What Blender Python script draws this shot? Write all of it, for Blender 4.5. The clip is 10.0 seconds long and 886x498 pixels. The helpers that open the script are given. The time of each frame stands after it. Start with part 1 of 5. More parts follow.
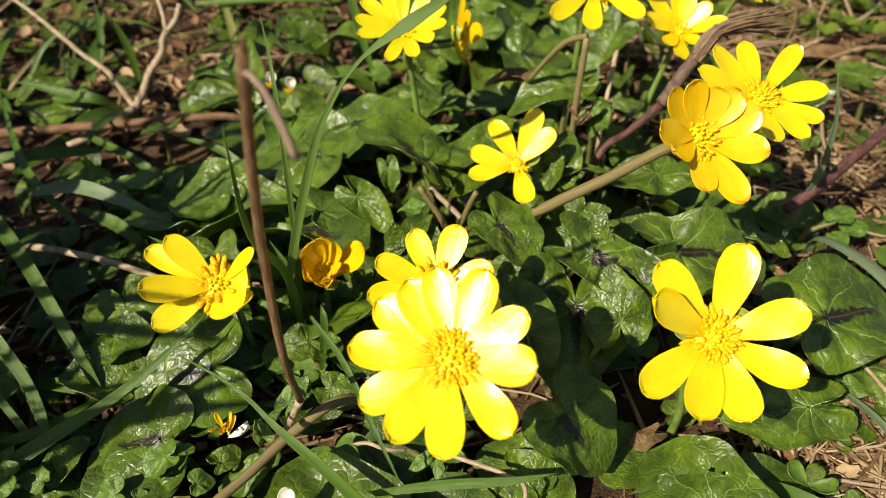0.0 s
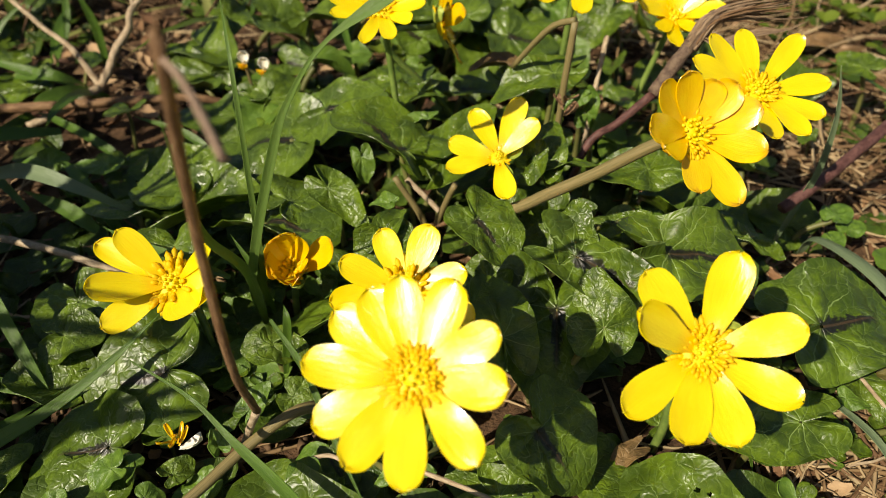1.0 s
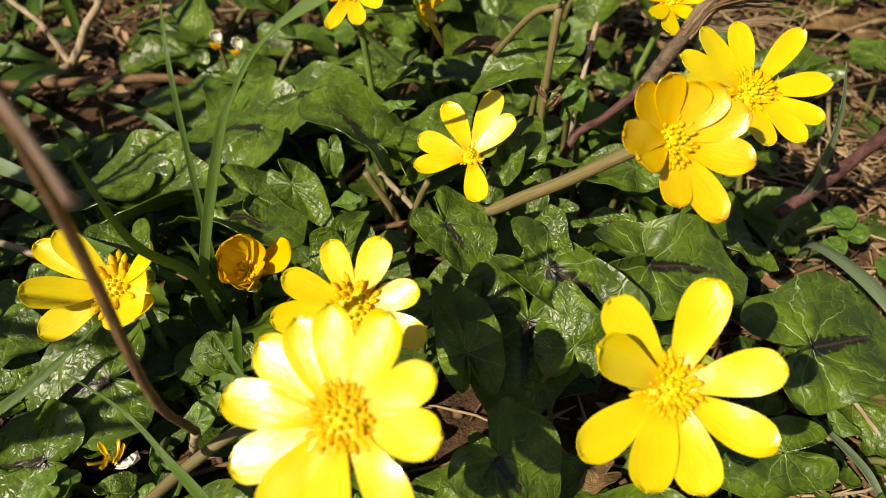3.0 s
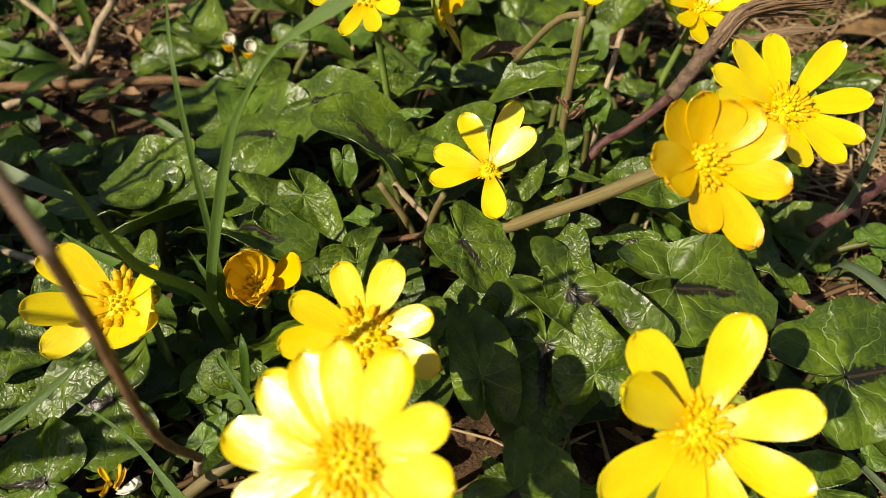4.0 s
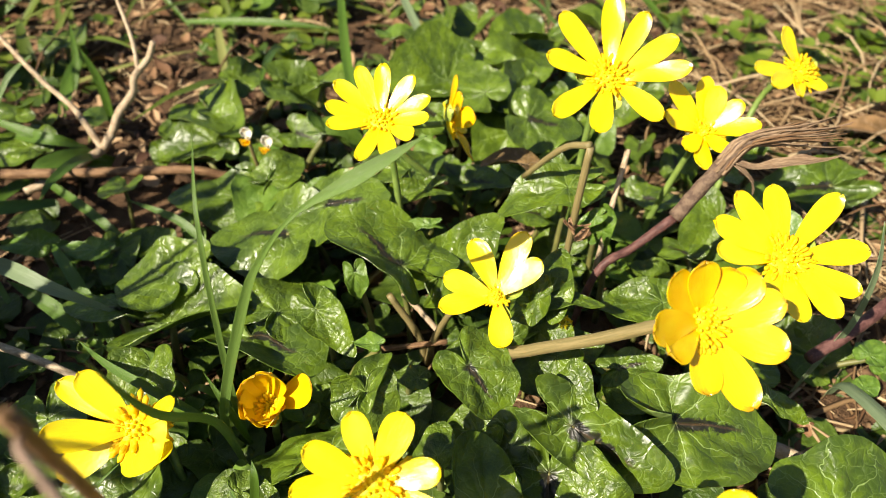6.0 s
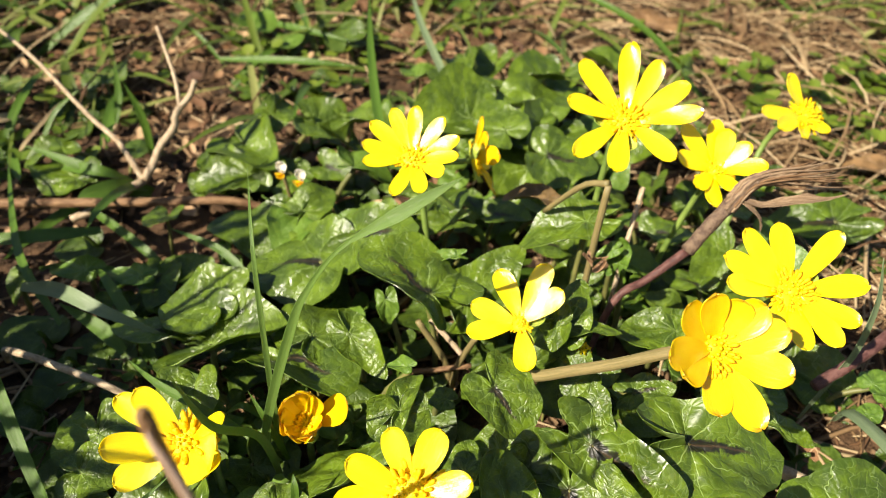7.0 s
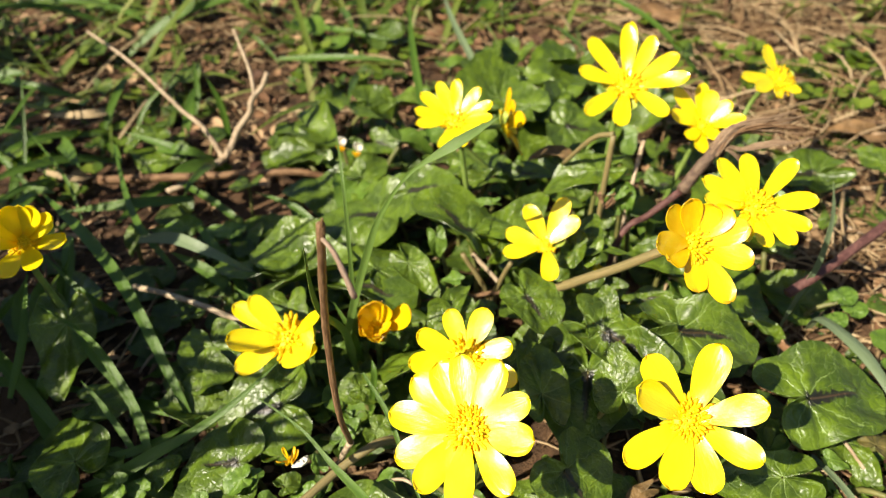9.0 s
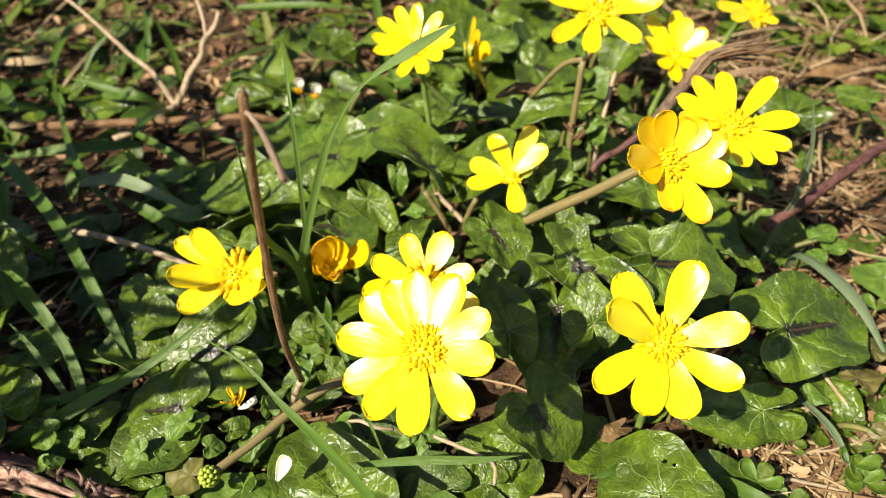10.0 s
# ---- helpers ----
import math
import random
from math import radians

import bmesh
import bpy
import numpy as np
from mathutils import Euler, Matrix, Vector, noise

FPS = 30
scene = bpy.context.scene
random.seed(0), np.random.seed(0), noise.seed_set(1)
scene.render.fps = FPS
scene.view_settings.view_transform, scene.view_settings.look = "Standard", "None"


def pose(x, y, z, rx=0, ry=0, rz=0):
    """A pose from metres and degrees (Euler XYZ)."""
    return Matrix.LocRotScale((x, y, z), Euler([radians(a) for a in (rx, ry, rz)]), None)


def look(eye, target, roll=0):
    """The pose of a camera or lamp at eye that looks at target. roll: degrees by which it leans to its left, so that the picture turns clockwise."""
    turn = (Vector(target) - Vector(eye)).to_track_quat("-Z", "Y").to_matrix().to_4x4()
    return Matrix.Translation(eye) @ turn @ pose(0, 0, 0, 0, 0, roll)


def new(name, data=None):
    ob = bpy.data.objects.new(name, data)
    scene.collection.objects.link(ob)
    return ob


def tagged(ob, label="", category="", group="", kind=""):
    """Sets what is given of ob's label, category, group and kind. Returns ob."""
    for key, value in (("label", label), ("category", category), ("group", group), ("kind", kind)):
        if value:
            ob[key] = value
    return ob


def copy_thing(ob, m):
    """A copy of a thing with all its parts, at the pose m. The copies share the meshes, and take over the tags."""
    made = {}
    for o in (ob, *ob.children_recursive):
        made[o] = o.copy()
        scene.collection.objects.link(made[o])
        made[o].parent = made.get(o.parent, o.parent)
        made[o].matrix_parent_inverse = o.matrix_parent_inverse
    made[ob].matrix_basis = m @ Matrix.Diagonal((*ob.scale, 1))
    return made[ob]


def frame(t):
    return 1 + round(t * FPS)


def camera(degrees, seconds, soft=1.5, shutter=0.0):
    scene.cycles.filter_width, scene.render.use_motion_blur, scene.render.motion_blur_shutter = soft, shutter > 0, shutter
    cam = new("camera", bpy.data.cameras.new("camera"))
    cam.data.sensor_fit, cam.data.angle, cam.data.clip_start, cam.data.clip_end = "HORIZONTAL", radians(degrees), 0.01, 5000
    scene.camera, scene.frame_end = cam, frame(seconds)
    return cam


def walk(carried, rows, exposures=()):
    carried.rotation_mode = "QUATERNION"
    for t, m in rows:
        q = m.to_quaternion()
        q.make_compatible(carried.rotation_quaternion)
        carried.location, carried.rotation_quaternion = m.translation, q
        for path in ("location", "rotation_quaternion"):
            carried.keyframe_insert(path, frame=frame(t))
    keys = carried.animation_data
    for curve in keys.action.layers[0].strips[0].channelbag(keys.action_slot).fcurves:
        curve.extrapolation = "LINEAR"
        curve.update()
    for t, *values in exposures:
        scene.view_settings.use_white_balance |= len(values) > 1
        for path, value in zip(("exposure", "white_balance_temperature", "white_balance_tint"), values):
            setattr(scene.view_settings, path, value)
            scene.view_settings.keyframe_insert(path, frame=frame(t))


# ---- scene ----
cam = camera(62.46, 10.0, soft=0.85)
cam.data.dof.use_dof = True
cam.data.dof.focus_distance = 0.178
cam.data.dof.aperture_fstop = 17.0
PATH = [
    (0, (0.00237, 0.00405, 0.17813), (-0.00258, 0.75064, -0.48714), -0.11),
    (0.5, (0.00459, 0.00865, 0.17228), (0.00727, 0.74816, -0.50086), 1.05),
    (1, (0.00689, 0.01726, 0.17257), (0.01470, 0.74634, -0.51180), 1.43),
    (1.5, (0.00651, 0.01970, 0.17254), (0.01834, 0.74082, -0.52017), 1.66),
    (2, (0.01326, 0.02398, 0.17240), (0.02753, 0.73436, -0.53127), 1.59),
    (2.5, (0.01831, 0.03291, 0.17562), (0.01769, 0.73300, -0.53843), 0.24),
    (2.7, (0.01981, 0.03361, 0.17388), (0.01773, 0.73166, -0.54217), 0.81),
    (3.8, (0.01695, 0.03741, 0.16749), (-0.00519, 0.73537, -0.54830), 2.14),
    (4, (0.01886, 0.04316, 0.16973), (-0.01193, 0.73390, -0.55272), 1.03),
    (4.5, (0.01875, 0.05248, 0.17442), (-0.00965, 0.73625, -0.55473), 1.82),
    (5, (0.01705, 0.05696, 0.17909), (-0.01211, 0.74972, -0.54149), 2.02),
    (5.5, (0.01748, 0.05963, 0.18387), (-0.01555, 0.75923, -0.52990), 2.13),
    (6, (0.01612, 0.05795, 0.19212), (-0.02158, 0.77073, -0.50826), 2.00),
    (6.2, (0.01659, 0.05804, 0.19539), (-0.02642, 0.77310, -0.50234), 1.29),
    (7.3, (0.00992, 0.04136, 0.20303), (-0.04447, 0.78301, -0.46555), 2.08),
    (7.5, (0.01029, 0.03727, 0.20091), (-0.04554, 0.77869, -0.46780), 1.96),
    (8, (0.01816, 0.02047, 0.19492), (-0.03674, 0.76108, -0.47477), 2.32),
    (8.5, (0.01171, 0.00695, 0.20419), (-0.05650, 0.74901, -0.46267), 0.97),
    (9, (0.01040, -0.00974, 0.22012), (-0.07730, 0.73461, -0.44189), -1.35),
    (9.5, (0.01232, -0.01674, 0.21840), (-0.06896, 0.73462, -0.43647), -1.86),
    (10, (0.01574, -0.00979, 0.19544), (-0.04063, 0.72690, -0.47844), -0.32),
]
EXPOSURES = [(0.0, 0.46, 6730, 10), (1.0, 0.33, 6930, 10), (2.5, 0.27, 7030, 10), (4.0, 0.29, 7030, 10), (4.5, 0.46, 6930, 10), (5.5, 1.03, 6730, 11), (8.0, 1.10, 6680, 11),
             (9.0, 0.98, 6730, 11), (10.0, 0.93, 6730, 10)]
walk(cam, [(t, look(eye, target, roll)) for t, eye, target, roll in PATH], EXPOSURES)

# ---- light: a spring sun behind the viewer's left shoulder, under a clear sky ----
SUN_FROM = Vector((-0.75, -0.74, 1.0)).normalized()
world = bpy.data.worlds.new("sky")
scene.world = world
world.use_nodes = True
wn, wl = world.node_tree.nodes, world.node_tree.links
sky = wn.new("ShaderNodeTexSky")
sky.sky_type = "NISHITA"
sky.sun_disc = False
sky.sun_elevation = math.asin(SUN_FROM.z)
sky.sun_rotation = math.atan2(SUN_FROM.x, SUN_FROM.y)
wl.new(sky.outputs[0], wn["Background"].inputs["Color"])
wn["Background"].inputs["Strength"].default_value = 0.052
sun = new("sun", bpy.data.lights.new("sun", "SUN"))
sun.data.energy, sun.data.angle, sun.data.color = 4.9, radians(0.53), (1.0, 0.92, 0.79)
sun.matrix_world = look(SUN_FROM * 5, (0, 0, 0))


# ---- materials ----
class Nodes:
    """Short calls for building a material's nodes."""

    def __init__(self, name):
        self.mat = bpy.data.materials.new(name)
        self.mat.use_nodes = True
        self.tree = self.mat.node_tree
        self.tree.nodes.clear()

    def add(self, kind, **settings):
        n = self.tree.nodes.new(kind)
        for k, v in settings.items():
            setattr(n, k, v)
        return n

    def put(self, socket, value):
        if isinstance(value, bpy.types.NodeSocket):
            self.tree.links.new(value, socket)
        elif value is not None:
            socket.default_value = value

    def math(self, op, a, b=None, c=None):
        n = self.add("ShaderNodeMath", operation=op)
        for s, v in zip(n.inputs, (a, b, c)):
            self.put(s, v)
        return n.outputs[0]

    def ramp(self, value, lo, hi, out_lo=0.0, out_hi=1.0):
        n = self.add("ShaderNodeMapRange", interpolation_type="SMOOTHSTEP")
        for s, v in zip(n.inputs, (value, lo, hi, out_lo, out_hi)):
            self.put(s, v)
        return n.outputs[0]

    def mix(self, factor, a, b):
        n = self.add("ShaderNodeMix", data_type="RGBA")
        self.put(n.inputs[0], factor)
        self.put(n.inputs[6], a)
        self.put(n.inputs[7], b)
        return n.outputs[2]

    def noise(self, scale, detail=4.0, rough=0.55, where=None, distortion=0.0):
        n = self.add("ShaderNodeTexNoise")
        self.put(n.inputs["Vector"], where)
        n.inputs["Scale"].default_value = scale
        n.inputs["Detail"].default_value = detail
        n.inputs["Roughness"].default_value = rough
        n.inputs["Distortion"].default_value = distortion
        return n.outputs["Fac"]

    def uv(self):
        return self.add("ShaderNodeUVMap", uv_map="shape").outputs[0]

    def split(self, vector):
        n = self.add("ShaderNodeSeparateXYZ")
        self.put(n.inputs[0], vector)
        return n.outputs[0], n.outputs[1]

    def shifted(self, vector, amount):
        """The vector moved by this object's own random number."""
        r = self.add("ShaderNodeObjectInfo").outputs["Random"]
        n = self.add("ShaderNodeVectorMath", operation="ADD")
        self.put(n.inputs[0], vector)
        self.put(n.inputs[1], self.math("MULTIPLY", r, amount))
        return n.outputs[0]

    def rand(self):
        return self.add("ShaderNodeObjectInfo").outputs["Random"]

    def bump(self, height, strength, distance, normal=None):
        n = self.add("ShaderNodeBump")
        self.put(n.inputs["Height"], height)
        n.inputs["Strength"].default_value = strength
        n.inputs["Distance"].default_value = distance
        if normal is not None:
            self.put(n.inputs["Normal"], normal)
        return n.outputs[0]

    def finish(self, colour, rough, normal=None, specular=0.5, glow=None, glow_share=0.0, coat=0.0):
        """A principled surface; glow lets some light through, as thin leaves do."""
        p = self.add("ShaderNodeBsdfPrincipled")
        self.put(p.inputs["Base Color"], colour)
        self.put(p.inputs["Roughness"], rough)
        self.put(p.inputs["Specular IOR Level"], specular)
        self.put(p.inputs["Coat Weight"], coat)
        p.inputs["Coat Roughness"].default_value = 0.13
        if normal is not None:
            self.put(p.inputs["Normal"], normal)
        last = p.outputs[0]
        if glow_share:
            t = self.add("ShaderNodeBsdfTranslucent")
            self.put(t.inputs[0], glow)
            m = self.add("ShaderNodeMixShader")
            m.inputs[0].default_value = glow_share
            self.tree.links.new(last, m.inputs[1])
            self.tree.links.new(t.outputs[0], m.inputs[2])
            last = m.outputs[0]
        o = self.add("ShaderNodeOutputMaterial")
        self.tree.links.new(last, o.inputs[0])
        return self.mat


def rgb(r, g, b):
    return (r, g, b, 1.0)


def leaf_material(name, dark, light, vein, blotch, gloss=0.27, relief=0.40):
    """A celandine leaf: veins fan out from the stalk, a net of fine veins between, and a dark stain on the midrib."""
    n = Nodes(name)
    uv = n.uv()
    x, y = n.split(uv)
    r = n.math("SQRT", n.math("ADD", n.math("MULTIPLY", x, x), n.math("MULTIPLY", y, y)))
    own = n.shifted(uv, 7.0)
    warp = n.add("ShaderNodeVectorMath", operation="MULTIPLY_ADD")
    cloud = n.add("ShaderNodeTexNoise")
    n.put(cloud.inputs["Vector"], own)
    cloud.inputs["Scale"].default_value = 5.0
    n.put(warp.inputs[0], cloud.outputs["Color"])
    warp.inputs[1].default_value = (0.26, 0.26, 0.0)
    n.put(warp.inputs[2], own)
    wob = n.math("MULTIPLY", n.math("SUBTRACT", n.noise(3.2, 3.0, 0.55, own), 0.5), 1.0)
    a = n.math("ADD", n.math("ARCTAN2", y, x), wob)

    def fan(step, thin, thick):
        """Veins that spread from the stalk at even angles."""
        k = n.math("DIVIDE", a, step)
        off = n.math("ABSOLUTE", n.math("SUBTRACT", k, n.math("ROUND", k)))
        return n.ramp(n.math("MULTIPLY", n.math("MULTIPLY", off, step), r), thin, thick, 1.0, 0.0)

    main = n.math("MULTIPLY", fan(0.74, 0.002, 0.009), n.ramp(r, 0.25, 0.95, 0.9, 0.25))
    side = n.math("MULTIPLY", fan(0.37, 0.001, 0.007), n.math("MULTIPLY", n.ramp(r, 0.30, 0.50), n.ramp(n.noise(3.0, 2.0, 0.5, own), 0.42, 0.62, 0.0, 0.55)))
    net = n.add("ShaderNodeTexVoronoi", feature="DISTANCE_TO_EDGE", voronoi_dimensions="2D")
    n.put(net.inputs["Vector"], warp.outputs[0])
    net.inputs["Scale"].default_value = 7.5
    small = n.add("ShaderNodeTexVoronoi", feature="DISTANCE_TO_EDGE", voronoi_dimensions="2D")
    n.put(small.inputs["Vector"], warp.outputs[0])
    small.inputs["Scale"].default_value = 19.0
    fine = n.math("MULTIPLY", n.ramp(net.outputs["Distance"], 0.003, 0.020, 1.0, 0.0), n.ramp(n.noise(4.0, 2.0, 0.5, own), 0.30, 0.62, 0.15, 1.0))
    hair = n.math("MULTIPLY", n.ramp(small.outputs["Distance"], 0.01, 0.06, 1.0, 0.0), 0.20)
    veins = n.math("MAXIMUM", n.math("MAXIMUM", n.math("MAXIMUM", main, side), n.math("MULTIPLY", fine, 0.7)), hair)
    mottle = n.ramp(n.noise(3.0, 5.0, 0.68, own), 0.36, 0.66)
    green = n.mix(mottle, dark, light)
    grain = n.noise(38.0, 4.0, 0.65, own)
    green = n.mix(n.ramp(grain, 0.45, 0.75, 0.0, 0.55), green, dark)
    tint = n.mix(n.math("MULTIPLY", n.rand(), 0.30), green, rgb(0.095, 0.150, 0.014))
    col = n.mix(n.math("MULTIPLY", veins, 0.62), tint, vein)
    if blotch:
        ragged = n.math("MULTIPLY", n.noise(13.0, 5.0, 0.75, own), 0.22)
        reach = n.math("SUBTRACT", n.math("ADD", 0.005, ragged), n.math("MULTIPLY", x, 0.10))
        stain = n.math("MULTIPLY", n.ramp(n.math("SUBTRACT", reach, n.math("ABSOLUTE", y)), 0.02, 0.05), n.ramp(x, -0.08, 0.02))
        stain = n.math("MULTIPLY", stain, n.ramp(x, 0.45, 0.75, 0.95, 0.0))
        stain = n.math("MULTIPLY", stain, n.ramp(n.noise(5.0, 3.0, 0.6, own), 0.30, 0.42))
        col = n.mix(stain, col, rgb(0.014, 0.011, 0.010))
        col = n.mix(n.math("MULTIPLY", n.math("MULTIPLY", n.ramp(n.math("ABSOLUTE", y), 0.006, 0.014, 1.0, 0.0), stain), 0.5), col, rgb(0.10, 0.06, 0.03))
    specks = n.ramp(n.noise(22.0, 3.0, 0.6, own), 0.70, 0.76)
    col = n.mix(n.math("MULTIPLY", specks, 0.6), col, rgb(0.09, 0.07, 0.03))
    rim = n.ramp(n.noise(2.2, 4.0, 0.65, own), 0.3, 0.7, gloss + 0.02, gloss + 0.16)
    puff = n.add("ShaderNodeTexVoronoi", feature="SMOOTH_F1", voronoi_dimensions="2D")
    n.put(puff.inputs["Vector"], warp.outputs[0])
    puff.inputs["Scale"].default_value = 8.0
    puff.inputs["Smoothness"].default_value = 0.6
    hump = n.math("SUBTRACT", n.math("MULTIPLY", n.math("SUBTRACT", 1.0, puff.outputs["Distance"]), 1.25), n.math("MULTIPLY", n.math("MAXIMUM", main, side), 0.45))
    hump = n.math("ADD", hump, n.math("MULTIPLY", n.ramp(net.outputs["Distance"], -0.02, 0.24), 0.55))
    hump = n.math("ADD", hump, n.math("MULTIPLY", n.ramp(small.outputs["Distance"], -0.05, 0.30), 0.10))
    hump = n.math("ADD", hump, n.math("MULTIPLY", n.noise(150.0, 3.0, 0.65, own), 0.09))
    return n.finish(col, rim, n.bump(hump, relief, 0.0006), 0.55, rgb(0.19, 0.30, 0.01), 0.24)


def petal_material(name, tip_brown=0.0, young=rgb(0.91, 0.74, 0.006), pale=rgb(0.94, 0.81, 0.012), through_light=rgb(0.98, 0.80, 0.01)):
    """A waxy yellow petal with fine lines along it, deeper at the foot."""
    n = Nodes(name)
    uv = n.uv()
    x, y = n.split(uv)
    stretch = n.add("ShaderNodeMapping")
    n.put(stretch.inputs["Vector"], n.shifted(uv, 5.0))
    stretch.inputs["Scale"].default_value = (1.2, 26.0, 1.0)
    lines = n.noise(1.0, 3.0, 0.6, stretch.outputs[0])
    foot = n.ramp(n.math("ADD", x, n.math("MULTIPLY", lines, 0.22)), 0.30, 0.52, 1.0, 0.0)
    base = n.mix(n.ramp(n.noise(2.4, 3.0, 0.6, n.shifted(uv, 5.0)), 0.3, 0.7), young, pale)
    col = n.mix(n.math("MULTIPLY", n.ramp(lines, 0.45, 0.7), 0.25), base, rgb(0.88, 0.62, 0.004))
    col = n.mix(n.math("MULTIPLY", foot, 0.75), col, rgb(0.90, 0.55, 0.003))
    edge = n.math("MULTIPLY", n.ramp(n.math("ADD", x, n.math("MULTIPLY", n.noise(6.0, 3.0, 0.6, n.shifted(uv, 5.0)), 0.2)), 1.03, 1.12), 0.12 + tip_brown)
    col = n.mix(edge, col, rgb(0.42, 0.16, 0.02) if tip_brown else rgb(0.72, 0.36, 0.01))
    height = n.math("ADD", n.math("MULTIPLY", lines, 0.5), n.math("MULTIPLY", n.noise(7.0, 3.0, 0.5, n.shifted(uv, 5.0)), 0.8))
    return n.finish(col, 0.27, n.bump(height, 0.22, 0.0006), 0.6, through_light, 0.33, coat=0.55)


def plain_material(name, a, b, scale, rough=0.6, bump=0.3, depth=0.0004, specular=0.4, glow=None, share=0.0, stretch=None):
    """Two tones mixed by noise, with a fine grain; stretch runs the grain along the piece."""
    n = Nodes(name)
    where = None
    if stretch:
        m = n.add("ShaderNodeMapping")
        n.put(m.inputs["Vector"], n.shifted(n.uv(), 9.0))
        m.inputs["Scale"].default_value = stretch
        where = m.outputs[0]
    else:
        where = n.shifted(n.add("ShaderNodeTexCoord").outputs["Object"], 3.0)
    big = n.noise(scale, 4.0, 0.6, where)
    small = n.noise(scale * 6.0, 3.0, 0.6, where)
    mixed = n.math("ADD", n.math("MULTIPLY", big, 0.7), n.math("MULTIPLY", small, 0.3))
    col = n.mix(n.ramp(mixed, 0.36, 0.64), a, b)
    col = n.mix(n.math("MULTIPLY", n.rand(), 0.22), col, a)
    return n.finish(col, rough, n.bump(mixed, bump, depth), specular, glow, share)


def litter_material(name, dark, mid, light, rough=0.7, glow=None, share=0.0):
    """Loose bits in one mesh, each island with its own tone."""
    n = Nodes(name)
    r = n.add("ShaderNodeNewGeometry").outputs["Random Per Island"]
    where = n.add("ShaderNodeTexCoord").outputs["Object"]
    grain = n.noise(900.0, 3.0, 0.6, where)
    col = n.mix(n.ramp(r, 0.0, 0.55), dark, mid)
    col = n.mix(n.ramp(r, 0.5, 1.0), col, light)
    col = n.mix(n.math("MULTIPLY", grain, 0.45), col, dark)
    return n.finish(col, rough, n.bump(grain, 0.4, 0.0004), 0.35, glow, share)


M_LEAF = leaf_material("leaf_green", rgb(0.040, 0.074, 0.006), rgb(0.140, 0.218, 0.009), rgb(0.33, 0.46, 0.13), False)
M_LEAF_SPOT = leaf_material("leaf_blotched", rgb(0.040, 0.074, 0.007), rgb(0.136, 0.216, 0.010), rgb(0.33, 0.46, 0.14), True)
# Lower-storey leaf: its green is darkened to stand in for shade between leaves.
M_LEAF_LOW_SHADE = leaf_material("leaf_low_shade", rgb(0.030, 0.062, 0.006), rgb(0.090, 0.145, 0.013), rgb(0.18, 0.27, 0.07), False, 0.34)
M_LEAF_PALE = leaf_material("leaf_young", rgb(0.070, 0.145, 0.012), rgb(0.150, 0.255, 0.026), rgb(0.30, 0.42, 0.14), False, 0.34, 0.24)
M_LEAF_RUST = leaf_material("leaf_rusty", rgb(0.10, 0.085, 0.020), rgb(0.21, 0.16, 0.045), rgb(0.26, 0.22, 0.09), False, 0.40, 0.12)
M_PETAL = petal_material("petal_yellow")
M_PETAL_OLD = petal_material("petal_aged", 0.5, rgb(0.90, 0.60, 0.004), rgb(0.93, 0.72, 0.008), rgb(0.98, 0.60, 0.006))
M_STAMEN = plain_material("stamen_yellow", rgb(0.96, 0.70, 0.005), rgb(0.98, 0.80, 0.010), 900.0, 0.6, glow=rgb(0.98, 0.76, 0.012), share=0.45)
M_ANTHER = plain_material("anther_gold", rgb(0.95, 0.62, 0.004), rgb(0.98, 0.76, 0.010), 1400.0, 0.6, glow=rgb(0.98, 0.72, 0.010), share=0.42)
M_CARPEL = plain_material("carpel_green", rgb(0.88, 0.68, 0.008), rgb(0.95, 0.79, 0.012), 700.0, 0.5, glow=rgb(0.95, 0.78, 0.015), share=0.3)
M_SEPAL = plain_material("sepal_green", rgb(0.22, 0.30, 0.04), rgb(0.42, 0.48, 0.08), 300.0, 0.45)
M_STEM = plain_material("stem_green", rgb(0.10, 0.16, 0.03), rgb(0.20, 0.28, 0.06), 120.0, 0.42)
M_STEM_BROWN = plain_material("stem_olive", rgb(0.15, 0.125, 0.045), rgb(0.26, 0.20, 0.085), 1.0, 0.5, 0.5, 0.0003, 0.4, stretch=(1.5, 26.0, 1.0))
M_PETIOLE = plain_material("petiole", rgb(0.10, 0.11, 0.03), rgb(0.18, 0.17, 0.05), 160.0, 0.5)
M_GRASS = plain_material("grass_green", rgb(0.055, 0.118, 0.012), rgb(0.128, 0.222, 0.030), 1.0, 0.36, 0.5, 0.0003, 0.45, rgb(0.22, 0.38, 0.04), 0.30, (3.0, 18.0, 1.0))
M_GRASS_TALL = plain_material("grass_fresh", rgb(0.095, 0.175, 0.030), rgb(0.200, 0.300, 0.068), 1.0, 0.36, 0.5, 0.0003, 0.45, rgb(0.26, 0.42, 0.06), 0.30, (3.0, 18.0, 1.0))
M_GRASS_PALE = plain_material("grass_grey", rgb(0.12, 0.17, 0.08), rgb(0.21, 0.27, 0.14), 1.0, 0.42, 0.5, 0.0003, 0.45, rgb(0.2, 0.3, 0.1), 0.15, (3.0, 18.0, 1.0))
M_STALK = plain_material("dead_stalk", rgb(0.11, 0.055, 0.024), rgb(0.29, 0.175, 0.085), 1.0, 0.7, 0.8, 0.0006, 0.3, stretch=(4.0, 9.0, 1.0))
M_TWIG = plain_material("twig_tan", rgb(0.27, 0.19, 0.11), rgb(0.52, 0.42, 0.28), 1.0, 0.7, 0.7, 0.0005, 0.3, stretch=(6.0, 5.0, 1.0))
